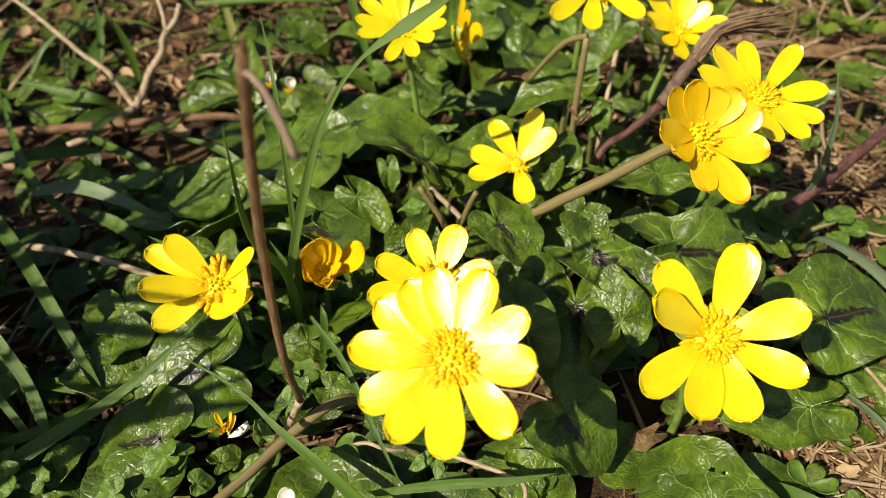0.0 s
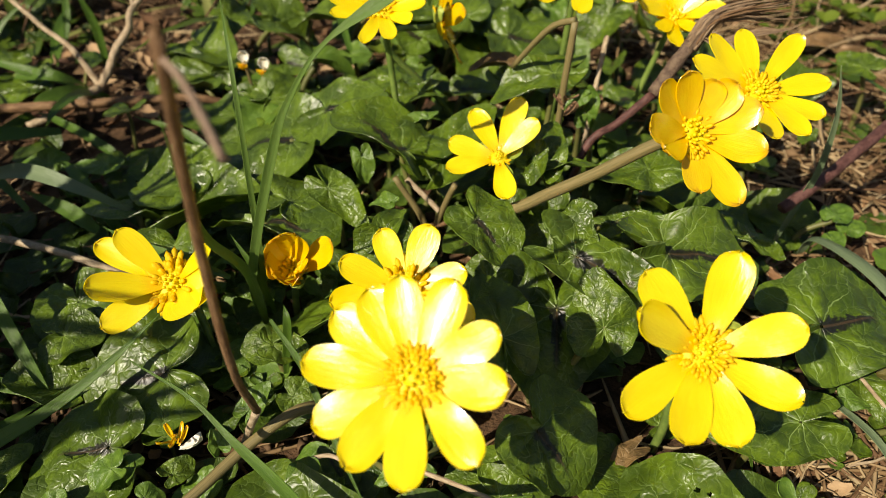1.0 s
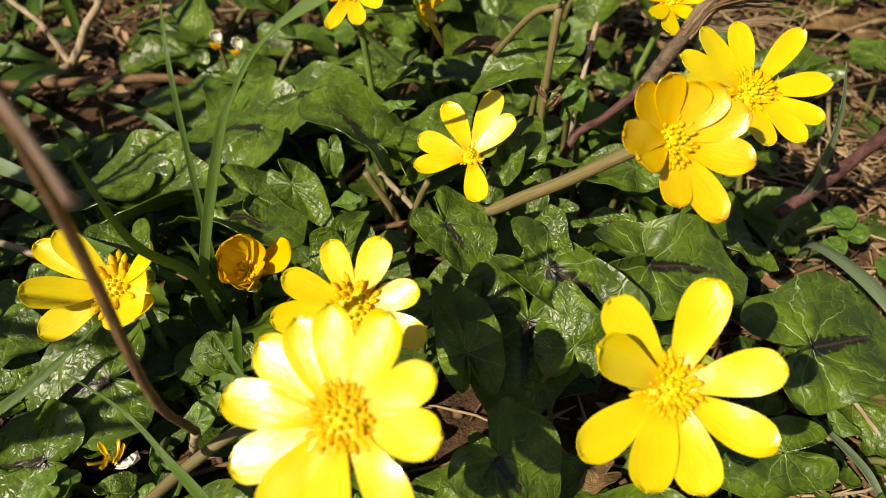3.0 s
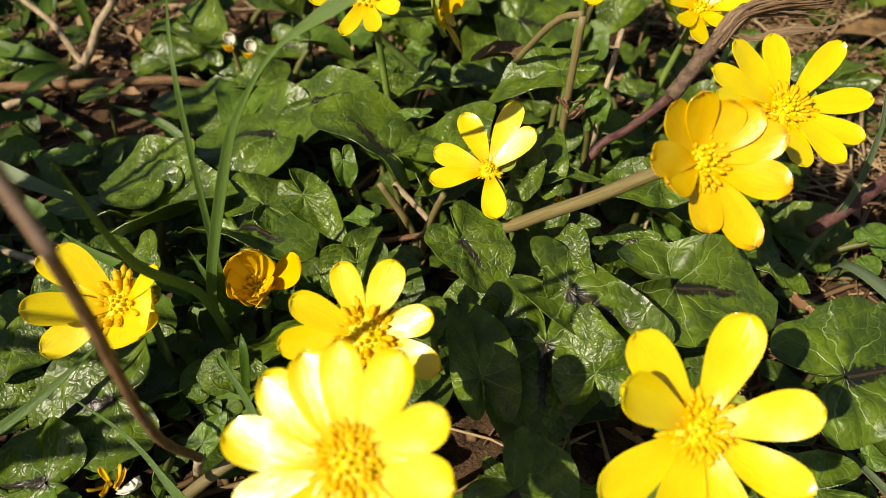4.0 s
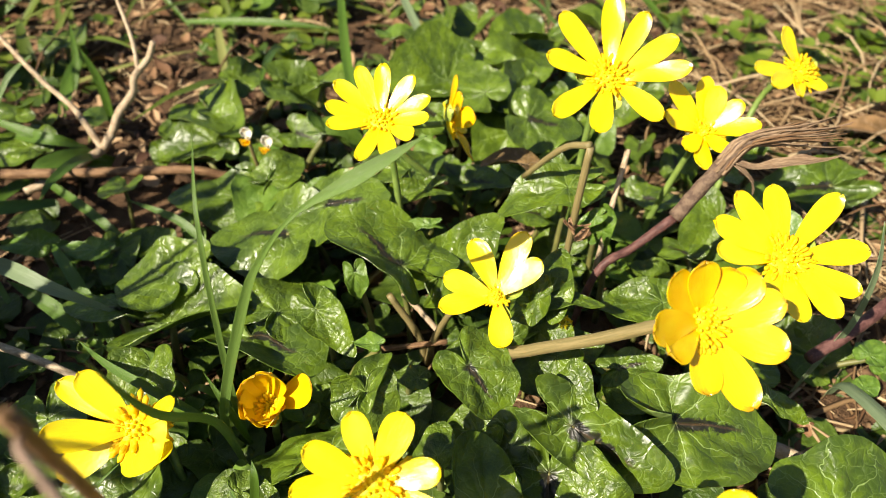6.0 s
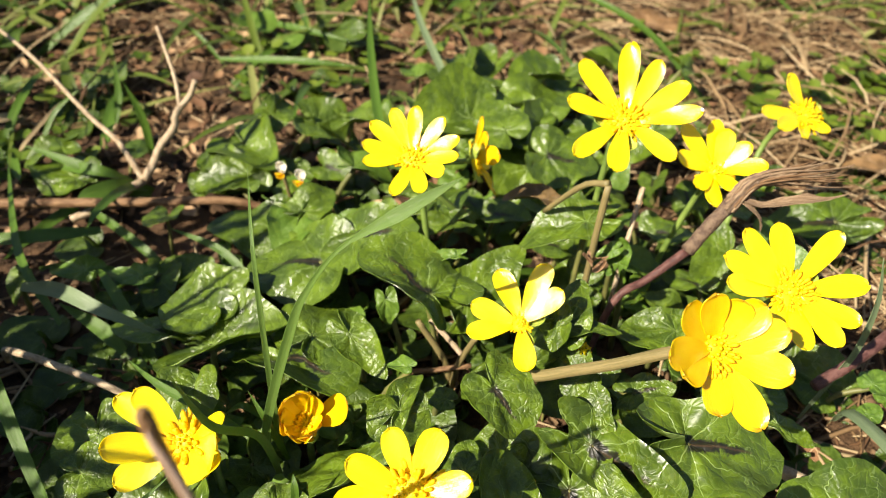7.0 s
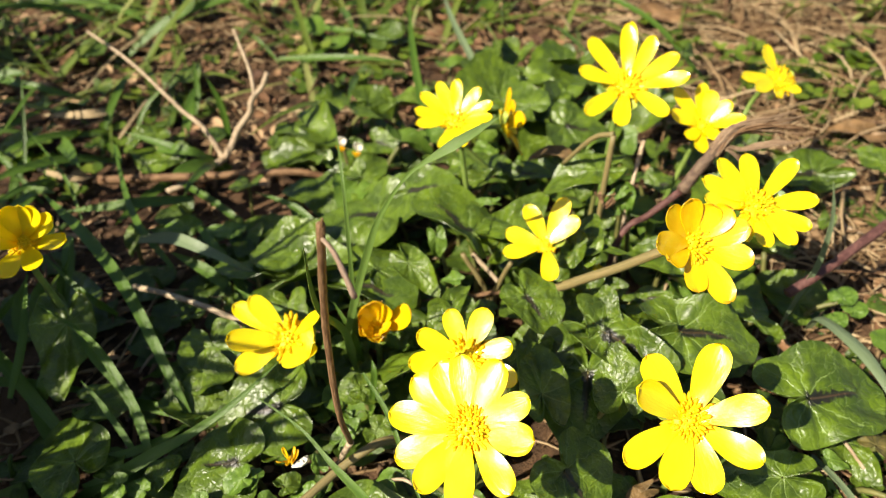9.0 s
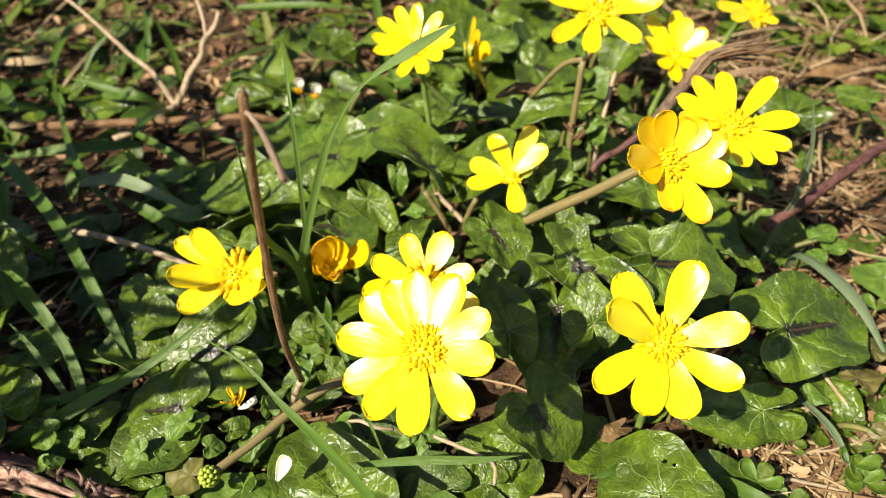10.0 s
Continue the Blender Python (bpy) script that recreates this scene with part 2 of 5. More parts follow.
M_SHOOT = plain_material("side_shoot", rgb(0.24, 0.15, 0.10), rgb(0.48, 0.36, 0.26), 1.0, 0.75, 0.8, 0.0005, 0.3, stretch=(4.0, 7.0, 1.0))
M_BARK = plain_material("torn_bark", rgb(0.22, 0.11, 0.075), rgb(0.58, 0.40, 0.30), 1.0, 0.75, 1.0, 0.0009, 0.3, stretch=(5.0, 6.0, 1.0))
M_TWIG_DARK = plain_material("twig_brown", rgb(0.085, 0.052, 0.036), rgb(0.20, 0.138, 0.088), 1.0, 0.7, 0.8, 0.0012, 0.3, stretch=(8.0, 6.0, 1.0))
M_FRAY = plain_material("frayed_bark", rgb(0.13, 0.078, 0.042), rgb(0.36, 0.255, 0.155), 1.0, 0.75, 0.8, 0.0005, 0.3, stretch=(5.0, 7.0, 1.0))
M_TWIG_RED = plain_material("twig_red", rgb(0.06, 0.022, 0.018), rgb(0.16, 0.075, 0.06), 1.0, 0.6, 0.6, 0.0004, 0.4, stretch=(6.0, 6.0, 1.0))
M_WHITE = plain_material("faded_petal", rgb(0.70, 0.66, 0.50), rgb(0.86, 0.85, 0.78), 200.0, 0.5, glow=rgb(0.8, 0.75, 0.5), share=0.2)
M_SEED = plain_material("seed_green", rgb(0.22, 0.30, 0.03), rgb(0.42, 0.48, 0.06), 300.0, 0.5)
M_DRY_LEAF = leaf_material("dead_leaf", rgb(0.14, 0.06, 0.025), rgb(0.34, 0.18, 0.08), rgb(0.4, 0.28, 0.16), False, 0.5)
M_DRY = plain_material("dry_leaf", rgb(0.16, 0.085, 0.04), rgb(0.36, 0.22, 0.11), 140.0, 0.7, 0.7, 0.0008)
M_STRAW = litter_material("straw", rgb(0.11, 0.056, 0.024), rgb(0.27, 0.175, 0.080), rgb(0.55, 0.42, 0.235))
M_CRUMB = litter_material("crumbs", rgb(0.04, 0.023, 0.012), rgb(0.15, 0.088, 0.042), rgb(0.34, 0.22, 0.11), 0.85)
M_SCRAP = litter_material("dead_leaf_scraps", rgb(0.060, 0.026, 0.012), rgb(0.23, 0.118, 0.050), rgb(0.50, 0.34, 0.18), 0.75)
M_HERB = litter_material("small_herb", rgb(0.046, 0.085, 0.007), rgb(0.098, 0.152, 0.013), rgb(0.19, 0.24, 0.030), 0.40, rgb(0.22, 0.31, 0.02), 0.2)
M_TURF = litter_material("turf", rgb(0.060, 0.092, 0.012), rgb(0.125, 0.170, 0.024), rgb(0.30, 0.30, 0.10), 0.42, rgb(0.24, 0.32, 0.03), 0.24)


def soil_material():
    n = Nodes("soil")
    where = n.add("ShaderNodeTexCoord").outputs["Object"]
    big, mid, small = n.noise(14.0, 4.0, 0.6, where), n.noise(120.0, 5.0, 0.65, where), n.noise(900.0, 4.0, 0.6, where)
    col = n.mix(n.ramp(mid, 0.35, 0.65), rgb(0.026, 0.015, 0.008), rgb(0.110, 0.062, 0.031))
    col = n.mix(n.math("MULTIPLY", n.ramp(big, 0.45, 0.65), 0.6), col, rgb(0.19, 0.110, 0.055))
    col = n.mix(n.math("MULTIPLY", n.ramp(small, 0.62, 0.72), 0.5), col, rgb(0.22, 0.145, 0.07))
    h = n.math("ADD", mid, n.math("MULTIPLY", small, 0.4))
    return n.finish(col, 0.9, n.bump(h, 0.9, 0.003), 0.2)


M_SOIL = soil_material()
M_GRASS_DRY = plain_material("grass_dry", rgb(0.24, 0.16, 0.075), rgb(0.50, 0.40, 0.22), 1.0, 0.6, 0.5, 0.0003, 0.35, rgb(0.5, 0.4, 0.2), 0.15, (3.0, 18.0, 1.0))


# ---- small builders ----
def part(name, bm, material, parent, label=""):
    """One mesh object from a bmesh, under a thing or a part."""
    me = bpy.data.meshes.new(name)
    bm.to_mesh(me)
    bm.free()
    return part_mesh(name, me, material, parent, label)


def part_mesh(name, me, material, parent, label=""):
    if not me.materials:
        me.materials.append(material)
        me.polygons.foreach_set("use_smooth", [True] * len(me.polygons))
    ob = new(name, me)
    ob.parent = parent
    return tagged(ob, label)


def thing(name, place, label, category, group=""):
    ob = new(name)
    ob.empty_display_size = 0.005
    ob.location = place
    return tagged(ob, label, category, group)


def sheet(us, vs, at, uv_at, thick, bm=None):
    """A thin two-sided sheet over a grid of parameters, closed along its rim."""
    bm = bm or bmesh.new()
    layer = bm.loops.layers.uv.get("shape") or bm.loops.layers.uv.new("shape")
    nu, nv = len(us), len(vs)
    pts = np.array([[at(u, v) for v in vs] for u in us], dtype=float)
    du, dv = np.gradient(pts, axis=0), np.gradient(pts, axis=1)
    nor = np.cross(du, dv)
    nor /= np.maximum(np.linalg.norm(nor, axis=2, keepdims=True), 1e-12)
    top = [[bm.verts.new(pts[i, j]) for j in range(nv)] for i in range(nu)]
    low = [[bm.verts.new(pts[i, j] - nor[i, j] * thick) for j in range(nv)] for i in range(nu)]

    def face(corners, params):
        f = bm.faces.new(corners)
        for loop, (u, v) in zip(f.loops, params):
            loop[layer].uv = uv_at(u, v)

    for i in range(nu - 1):
        for j in range(nv - 1):
            q = ((i, j), (i + 1, j), (i + 1, j + 1), (i, j + 1))
            face([top[a][b] for a, b in q], [(us[a], vs[b]) for a, b in q])
            face([low[a][b] for a, b in reversed(q)], [(us[a], vs[b]) for a, b in reversed(q)])
    rim = [(i, 0) for i in range(nu)] + [(nu - 1, j) for j in range(1, nv)] + [(i, nv - 1) for i in range(nu - 2, -1, -1)] + [(0, j) for j in range(nv - 2, 0, -1)]
    for (a, b), (c, d) in zip(rim, rim[1:] + rim[:1]):
        face([top[a][b], low[a][b], low[c][d], top[c][d]], [(us[a], vs[b]), (us[a], vs[b]), (us[c], vs[d]), (us[c], vs[d])])
        for edge in (bm.edges.get((top[a][b], top[c][d])), bm.edges.get((low[a][b], low[c][d]))):
            edge.smooth = False
    return bm


def smooth_path(points, steps):
    """Points along a rounded line through the given ones."""
    p = [Vector(q) for q in points]
    p = [p[0] * 2 - p[1]] + p + [p[-1] * 2 - p[-2]]
    out = []
    for i in range(1, len(p) - 2):
        a, b, c, d = p[i - 1], p[i], p[i + 1], p[i + 2]
        for k in range(steps):
            t = k / steps
            out.append(0.5 * (2 * b + (c - a) * t + (2 * a - 5 * b + 4 * c - d) * t * t + (3 * b - a - 3 * c + d) * t ** 3))
    return out + [p[-2]]


def tube(points, radius, tip=None, sides=8, steps=6, rough=0.0, seed=0, bm=None):
    """A round stem through points, from radius to tip, closed at both ends."""
    rnd = random.Random(seed)
    path = smooth_path(points, steps)
    tip = radius if tip is None else tip
    bm = bm or bmesh.new()
    layer = bm.loops.layers.uv.get("shape") or bm.loops.layers.uv.new("shape")
    side, rings, far = None, [], 0.0
    for i, c in enumerate(path):
        way = (path[min(i + 1, len(path) - 1)] - path[max(i - 1, 0)]).normalized()
        side = (way.orthogonal() if side is None else side - way * side.dot(way)).normalized()
        up = way.cross(side)
        r = radius + (tip - radius) * i / (len(path) - 1)
        far += (c - path[max(i - 1, 0)]).length
        ring = []
        for k in range(sides):
            q = 2 * math.pi * k / sides
            s = r * (1 + rough * rnd.uniform(-1, 1))
            ring.append(bm.verts.new(c + (side * math.cos(q) + up * math.sin(q)) * s))
        rings.append((ring, far))
    for (a, fa), (b, fb) in zip(rings, rings[1:]):
        for k in range(sides):
            m = (k + 1) % sides
            f = bm.faces.new((a[k], a[m], b[m], b[k]))
            for loop, u, v in zip(f.loops, (fa, fa, fb, fb), (k, k + 1, k + 1, k)):
                loop[layer].uv = (u * 60, v / sides)
    bm.faces.new(list(reversed(rings[0][0])))
    bm.faces.new(rings[-1][0])
    return bm


def blob(bm, centre, size, turn=None, cuts=1):
    """A small rounded grain added to bm."""
    m = Matrix.LocRotScale(Vector(centre), turn, Vector(size))
    bmesh.ops.create_icosphere(bm, subdivisions=cuts, radius=1.0, matrix=m)


def ground_at(x, y):
    """The height of the soil."""
    return 0.0035 * noise.noise((x * 22, y * 22, 0.3)) + 0.0015 * noise.noise((x * 80, y * 80, 4.0)) - 0.003


# ---- ground ----
def ground():
    ring = [0.0] + [0.005 * k for k in range(1, 121)] + [0.6 * 1.35 ** k for k in range(1, 28)]
    axis = [-v for v in reversed(ring[1:])] + ring
    verts = [(x, y + 0.25, ground_at(x, y + 0.25) if max(abs(x), abs(y)) < 1.0 else -0.003) for y in axis for x in axis]
    n = len(axis)
    faces = [(j * n + i, j * n + i + 1, (j + 1) * n + i + 1, (j + 1) * n + i) for j in range(n - 1) for i in range(n - 1)]
    me = bpy.data.meshes.new("ground")
    me.from_pydata(verts, [], faces)
    me.materials.append(M_SOIL)
    me.polygons.foreach_set("use_smooth", [True] * len(faces))
    return tagged(new("ground", me), "dark brown crumbly soil under the plants", "soil", kind="structure")


ground()


# ---- celandine leaves ----
HEART_A = np.radians([0, 6, 18, 36, 58, 82, 105, 128, 147, 161, 171, 180])
HEART_R = np.array([1.0, 0.975, 0.90, 0.79, 0.71, 0.66, 0.64, 0.64, 0.62, 0.52, 0.30, 0.04])
LEAF_GROUP = "celandine leaves"


def blade_mesh(length, width, fold, droop, seed, rings=9, spokes=60):
    """A heart-shaped blade with its stalk end at the origin and its tip along x."""
    rnd = random.Random(seed)
    ph = [rnd.uniform(0, 6.28) for _ in range(6)]
    wave, scallop = rnd.uniform(0.06, 0.16), rnd.uniform(0.016, 0.040)
    lop, gap = rnd.uniform(-0.12, 0.12), rnd.uniform(0.0, 0.45)

    def outline(a):
        r = float(np.interp(abs(a), HEART_A, HEART_R))
        r *= 1 - gap * max(0.0, (abs(a) - 2.2) / 0.94)
        return r * (1 + lop * math.sin(a) + scallop * (abs(math.sin(a * 5.5 + ph[0])) - 0.6) + 0.045 * math.sin(a * 4 + ph[1]) + 0.03 * math.sin(a * 6 + ph[4]))

    def flat(a, s):
        r = outline(a) * s
        return r * math.cos(a), r * math.sin(a) * width

    def at(a, s):
        x, y = flat(a, s)
        z = fold * abs(y) + wave * s * s * math.sin(a * 3 + ph[2]) + 0.02 * s * math.sin(a * 6 + ph[3])
        z += 0.024 * s * math.cos(a / 0.62 * 2 * math.pi) * min(1.0, 2.2 * (1 - s) + 0.25)
        z += 0.05 * max(0.0, s - 0.86) * math.sin(a * 11 + ph[5]) + 0.065 * noise.noise((x * 3.4 + ph[0], y * 3.4, ph[1]))
        z += 0.22 * max(0.0, s - 0.9)
        z -= droop * (max(x, 0.0) ** 2 + 0.6 * y * y)
        if x < 0:
            z += 0.18 * x * x
        return x * length, y * length, z * length

    us = [-math.pi + 0.04 + (2 * math.pi - 0.08) * i / spokes for i in range(spokes + 1)]
    vs = [0.03 + 0.97 * j / rings for j in range(rings + 1)]
    return sheet(us, vs, at, lambda a, s: flat(a, s), 0.00022)


LEAF_COUNT = [0]
PLACED = []


def leaf(stalk_end, tip, width, roll, fold, droop, kind, face=None, root=None, holes=()):
    """A leaf on its stalk: blade from stalk_end to tip; kind 1 has the dark blotch, 2 is young and pale."""
    p, t = Vector(stalk_end), Vector(tip)
    LEAF_COUNT[0] += 1
    seed = LEAF_COUNT[0]
    rnd = random.Random(seed * 7)
    mat = (M_LEAF, M_LEAF_SPOT, M_LEAF_PALE, M_LEAF_RUST)[kind]
    look_of = ("glossy dark green heart-shaped celandine leaf with pale veins", "glossy heart-shaped celandine leaf with a dark blotch along its midrib",
               "fresh light green rounded celandine leaf", "small round leaf turned rusty brown")[kind]
    foot = Vector(root) if root else Vector((p.x + rnd.uniform(-0.012, 0.012), p.y + rnd.uniform(-0.004, 0.02), 0))
    foot.z = ground_at(foot.x, foot.y)
    ob = thing("celandine_leaf", foot, look_of, "leaf", LEAF_GROUP)
    PLACED.append(((p + t) / 2, (t - p).length))
    xa = (t - p).normalized()
    up = Vector((-0.12 + rnd.uniform(-0.22, 0.22), -0.22 + rnd.uniform(-0.22, 0.22), 1.0))
    up = Vector(face) if face else up
    za = (up - xa * up.dot(xa)).normalized()
    za = Matrix.Rotation(radians(roll), 3, xa) @ za
    ya = za.cross(xa)
    size = (t - p).length
    bm = blade_mesh(size, width, fold, droop, seed, *((30, 120) if holes else (9, 60)))
    for hx, hy, hr in holes:
        eaten = [f for f in bm.faces if (f.calc_center_median().xy / size - Vector((hx, hy))).length < hr]
        bmesh.ops.delete(bm, geom=eaten, context="FACES")
    b = part("blade", bm, mat, ob)
    b.matrix_local = Matrix.Translation(p - foot) @ Matrix((xa, ya, za)).transposed().to_4x4()
    end = p - foot
    part("petiole", tube([(0, 0, -0.002), (end.x * 0.3, end.y * 0.3, end.z * 0.55), end * 0.96 - za * 0.002, end - za * 0.0003], 0.0011, 0.0008, 6, 4), M_PETIOLE, ob)
    return ob


leaf((0.0688, 0.1594, 0.0390), (0.0975, 0.1616, 0.0360), 0.76, 0, 0.10, 0.10, 1, (-0.05, -0.25, 1))
leaf((0.0430, 0.1542, 0.0420), (0.0667, 0.1420, 0.0370), 0.50, 0, 0.15, 0.20, 1, (-0.15, -0.5, 1))
leaf((0.0428, 0.1561, 0.0420), (0.0429, 0.1687, 0.0500), 0.62, 0, 0.25, 0.10, 0)
leaf((0.0489, 0.1371, 0.0340), (0.0475, 0.1465, 0.0450), 0.92, 0, 0.05, 0.20, 0, (-0.2, -0.5, 1))
leaf((0.0175, 0.1714, 0.0390), (0.0290, 0.1611, 0.0330), 0.92, 0, 0.15, 0.15, 1)
leaf((-0.0045, 0.2098, 0.0345), (-0.0277, 0.2260, 0.0420), 0.80, 0, 0.32, 0.10, 1, (0.35, 0.05, 1))
leaf((-0.0332, 0.2402, 0.0300), (-0.0122, 0.2366, 0.0400), 1.00, 0, 0.05, 0.10, 1)
leaf((-0.0458, 0.2336, 0.0220), (-0.0721, 0.2348, 0.0160), 1.05, 0, 0.08, 0.10, 1)
leaf((-0.0703, 0.2557, 0.0160), (-0.0937, 0.2510, 0.0180), 0.80, 0, 0.10, 0.10, 0)
leaf((-0.0409, 0.1983, 0.0220), (-0.0316, 0.2142, 0.0220), 1.10, 0, 0.08, 0.20, 0)
leaf((-0.0805, 0.2087, 0.0200), (-0.0983, 0.2083, 0.0180), 0.95, 0, 0.12, 0.20, 0)
leaf((0.1085, 0.1446, 0.0270), (0.1375, 0.1525, 0.0260), 0.86, 0, 0.10, 0.10, 1, (-0.25, -0.35, 1))
leaf((0.0967, 0.1195, 0.0200), (0.0741, 0.1153, 0.0220), 0.62, 0, 0.05, 0.15, 0)
leaf((0.0651, 0.0916, 0.0180), (0.0517, 0.1100, 0.0180), 0.95, 0, 0.05, 0.25, 0, holes=((0.28, -0.32, 0.034), (0.18, -0.37, 0.022)))
leaf((0.0304, 0.1108, 0.0280), (0.0428, 0.1013, 0.0180), 1.10, 0, 0.12, 0.10, 1)
leaf((0.0395, 0.1505, 0.0260), (0.0375, 0.1246, 0.0180), 0.92, 0, 0.12, 0.12, 1)
leaf((0.0240, 0.1385, 0.0280), (0.0184, 0.1569, 0.0360), 0.58, 0, 0.30, 0.20, 0)
leaf((-0.0156, 0.1520, 0.0240), (-0.0393, 0.1523, 0.0140), 0.60, 0, 0.30, 0.20, 0, (0.55, 0.30, 1))
leaf((-0.0068, 0.1592, 0.0420), (-0.0040, 0.1521, 0.0340), 1.20, 0, 0.10, 0.20, 0)
leaf((-0.0069, 0.1597, 0.0420), (-0.0028, 0.1700, 0.0460), 0.55, 0, 0.30, 0.10, 0)
leaf((-0.0367, 0.1414, 0.0200), (-0.0451, 0.1399, 0.0200), 1.10, 0, 0.08, 0.10, 0)
leaf((-0.0361, 0.1407, 0.0200), (-0.0275, 0.1410, 0.0180), 1.00, 0, 0.08, 0.10, 0)
leaf((-0.0469, 0.1908, 0.0200), (-0.0218, 0.1802, 0.0260), 0.85, 0, 0.20, 0.10, 1, (0.40, 0.20, 1))
leaf((-0.0693, 0.1722, 0.0260), (-0.0674, 0.1612, 0.0200), 1.20, 0, 0.50, 0.20, 0)
leaf((0.0445, 0.2325, 0.0500), (0.0219, 0.2286, 0.0460), 0.60, 0, 0.15, 0.20, 0)
leaf((0.0080, 0.2130, 0.0290), (0.0245, 0.2275, 0.0410), 0.66, 0, 0.22, 0.25, 0)
leaf((0.0727, 0.2030, 0.0340), (0.0533, 0.2012, 0.0340), 0.65, 0, 0.10, 0.10, 0)
leaf((0.0363, 0.1930, 0.0440), (0.0523, 0.1907, 0.0460), 0.45, 0, 0.20, 0.10, 0)
leaf((0.0378, 0.1932, 0.0440), (0.0412, 0.2071, 0.0500), 0.60, 0, 0.20, 0.10, 0)
leaf((0.0967, 0.1735, 0.0320), (0.1075, 0.1702, 0.0280), 0.40, 0, 0.20, 0.10, 0)
leaf((0.0352, 0.2989, 0.0300), (0.0559, 0.2976, 0.0260), 1.00, 0, 0.10, 0.10, 1)
leaf((0.0175, 0.3084, 0.0340), (0.0070, 0.3260, 0.0370), 0.85, 0, 0.15, 0.15, 0)
leaf((0.0283, 0.3356, 0.0300), (0.0428, 0.3562, 0.0300), 1.10, 0, 0.10, 0.10, 0)
leaf((0.1500, 0.2824, 0.0200), (0.1220, 0.2789, 0.0180), 0.55, 0, 0.10, 0.10, 1)
leaf((-0.0067, 0.2601, 0.0300), (-0.0024, 0.2770, 0.0300), 1.00, 0, 0.10, 0.10, 0)
leaf((-0.0733, 0.2942, 0.0100), (-0.0876, 0.3015, 0.0120), 1.00, 0, 0.10, 0.10, 0)
leaf((-0.0971, 0.2899, 0.0100), (-0.1143, 0.2855, 0.0120), 0.70, 0, 0.10, 0.10, 1)
leaf((-0.0955, 0.1467, 0.0160), (-0.0841, 0.1482, 0.0180), 1.10, 0, 0.10, 0.10, 0)
leaf((-0.0276, 0.2460, 0.0200), (-0.0338, 0.2356, 0.0160), 1.00, 0, 0.10, 0.10, 0)
leaf((0.0045, 0.1730, 0.0300), (-0.0023, 0.1742, 0.0300), 0.80, 0, 0.20, 0.10, 0)
leaf((0.0116, 0.1505, 0.0300), (0.0122, 0.1599, 0.0300), 0.90, 0, 0.20, 0.10, 0)
leaf((-0.1533, 0.1645, 0.0200), (-0.1679, 0.1891, 0.0200), 0.70, 0, 0.20, 0.20, 0)
leaf((0.0422, 0.1837, 0.0300), (0.0310, 0.1788, 0.0200), 0.90, 0, 0.10, 0.10, 0)
leaf((0.0586, 0.1814, 0.0300), (0.0698, 0.1831, 0.0340), 0.70, 0, 0.10, 0.10, 1)
leaf((0.0441, 0.1902, 0.0260), (0.0555, 0.1893, 0.0300), 0.80, 0, 0.10, 0.10, 0)
leaf((0.1111, 0.1465, 0.0200), (0.1199, 0.1530, 0.0200), 1.00, 0, 0.10, 0.10, 0)
leaf((0.1745, 0.2774, 0.0300), (0.1667, 0.2871, 0.0300), 0.90, 0, 0.10, 0.10, 0)
leaf((-0.1064, 0.2909, 0.0120), (-0.0846, 0.2869, 0.0140), 0.90, 0, 0.12, 0.15, 0)
leaf((-0.1440, 0.1530, 0.0300), (-0.1395, 0.1300, 0.0180), 0.60, 0, 0.12, 0.15, 0)
leaf((-0.1240, 0.1080, 0.0150), (-0.1400, 0.1220, 0.0150), 0.90, 0, 0.12, 0.15, 0)
leaf((-0.1647, 0.2850, 0.0100), (-0.1868, 0.2883, 0.0120), 0.70, 0, 0.12, 0.15, 0)
leaf((-0.0600, 0.2606, 0.0200), (-0.0657, 0.2420, 0.0200), 0.90, 0, 0.12, 0.15, 2)
leaf((-0.2518, 0.2900, 0.0080), (-0.2328, 0.2932, 0.0120), 0.80, 0, 0.12, 0.15, 0)
leaf((-0.0623, 0.1333, 0.0180), (-0.0853, 0.1294, 0.0140), 1.08, 0, 0.10, 0.12, 1)
leaf((-0.0725, 0.1139, 0.0130), (-0.0930, 0.1126, 0.0090), 1.10, 0, 0.10, 0.12, 1)
leaf((-0.0678, 0.1057, 0.0170), (-0.0743, 0.1039, 0.0140), 1.00, 0, 0.10, 0.12, 2)
leaf((-0.0646, 0.1059, 0.0160), (-0.0634, 0.1110, 0.0160), 0.80, 0, 0.10, 0.12, 2)
leaf((-0.0593, 0.0998, 0.0150), (-0.0554, 0.1013, 0.0130), 1.10, 0, 0.10, 0.12, 2)
leaf((-0.0551, 0.1070, 0.0130), (-0.0509, 0.1114, 0.0120), 0.90, 0, 0.10, 0.12, 0)
leaf((-0.0479, 0.1060, 0.0100), (-0.0555, 0.1014, 0.0080), 0.70, 0, 0.10, 0.12, 2)
leaf((-0.0796, 0.0985, 0.0120), (-0.0853, 0.0975, 0.0100), 1.10, 0, 0.10, 0.12, 2)
leaf((-0.0742, 0.0975, 0.0120), (-0.0707, 0.0978, 0.0110), 1.10, 0, 0.10, 0.12, 2)
leaf((-0.0765, 0.0940, 0.0080), (-0.0874, 0.0920, 0.0080), 0.60, 0, 0.10, 0.12, 0)
leaf((-0.1156, 0.1078, 0.0140), (-0.1110, 0.1150, 0.0140), 1.10, 0, 0.10, 0.12, 0)
leaf((-0.1072, 0.1019, 0.0140), (-0.1138, 0.1011, 0.0120), 1.00, 0, 0.10, 0.12, 2)
leaf((-0.1011, 0.0912, 0.0160), (-0.0990, 0.0938, 0.0140), 1.00, 0, 0.10, 0.12, 2)
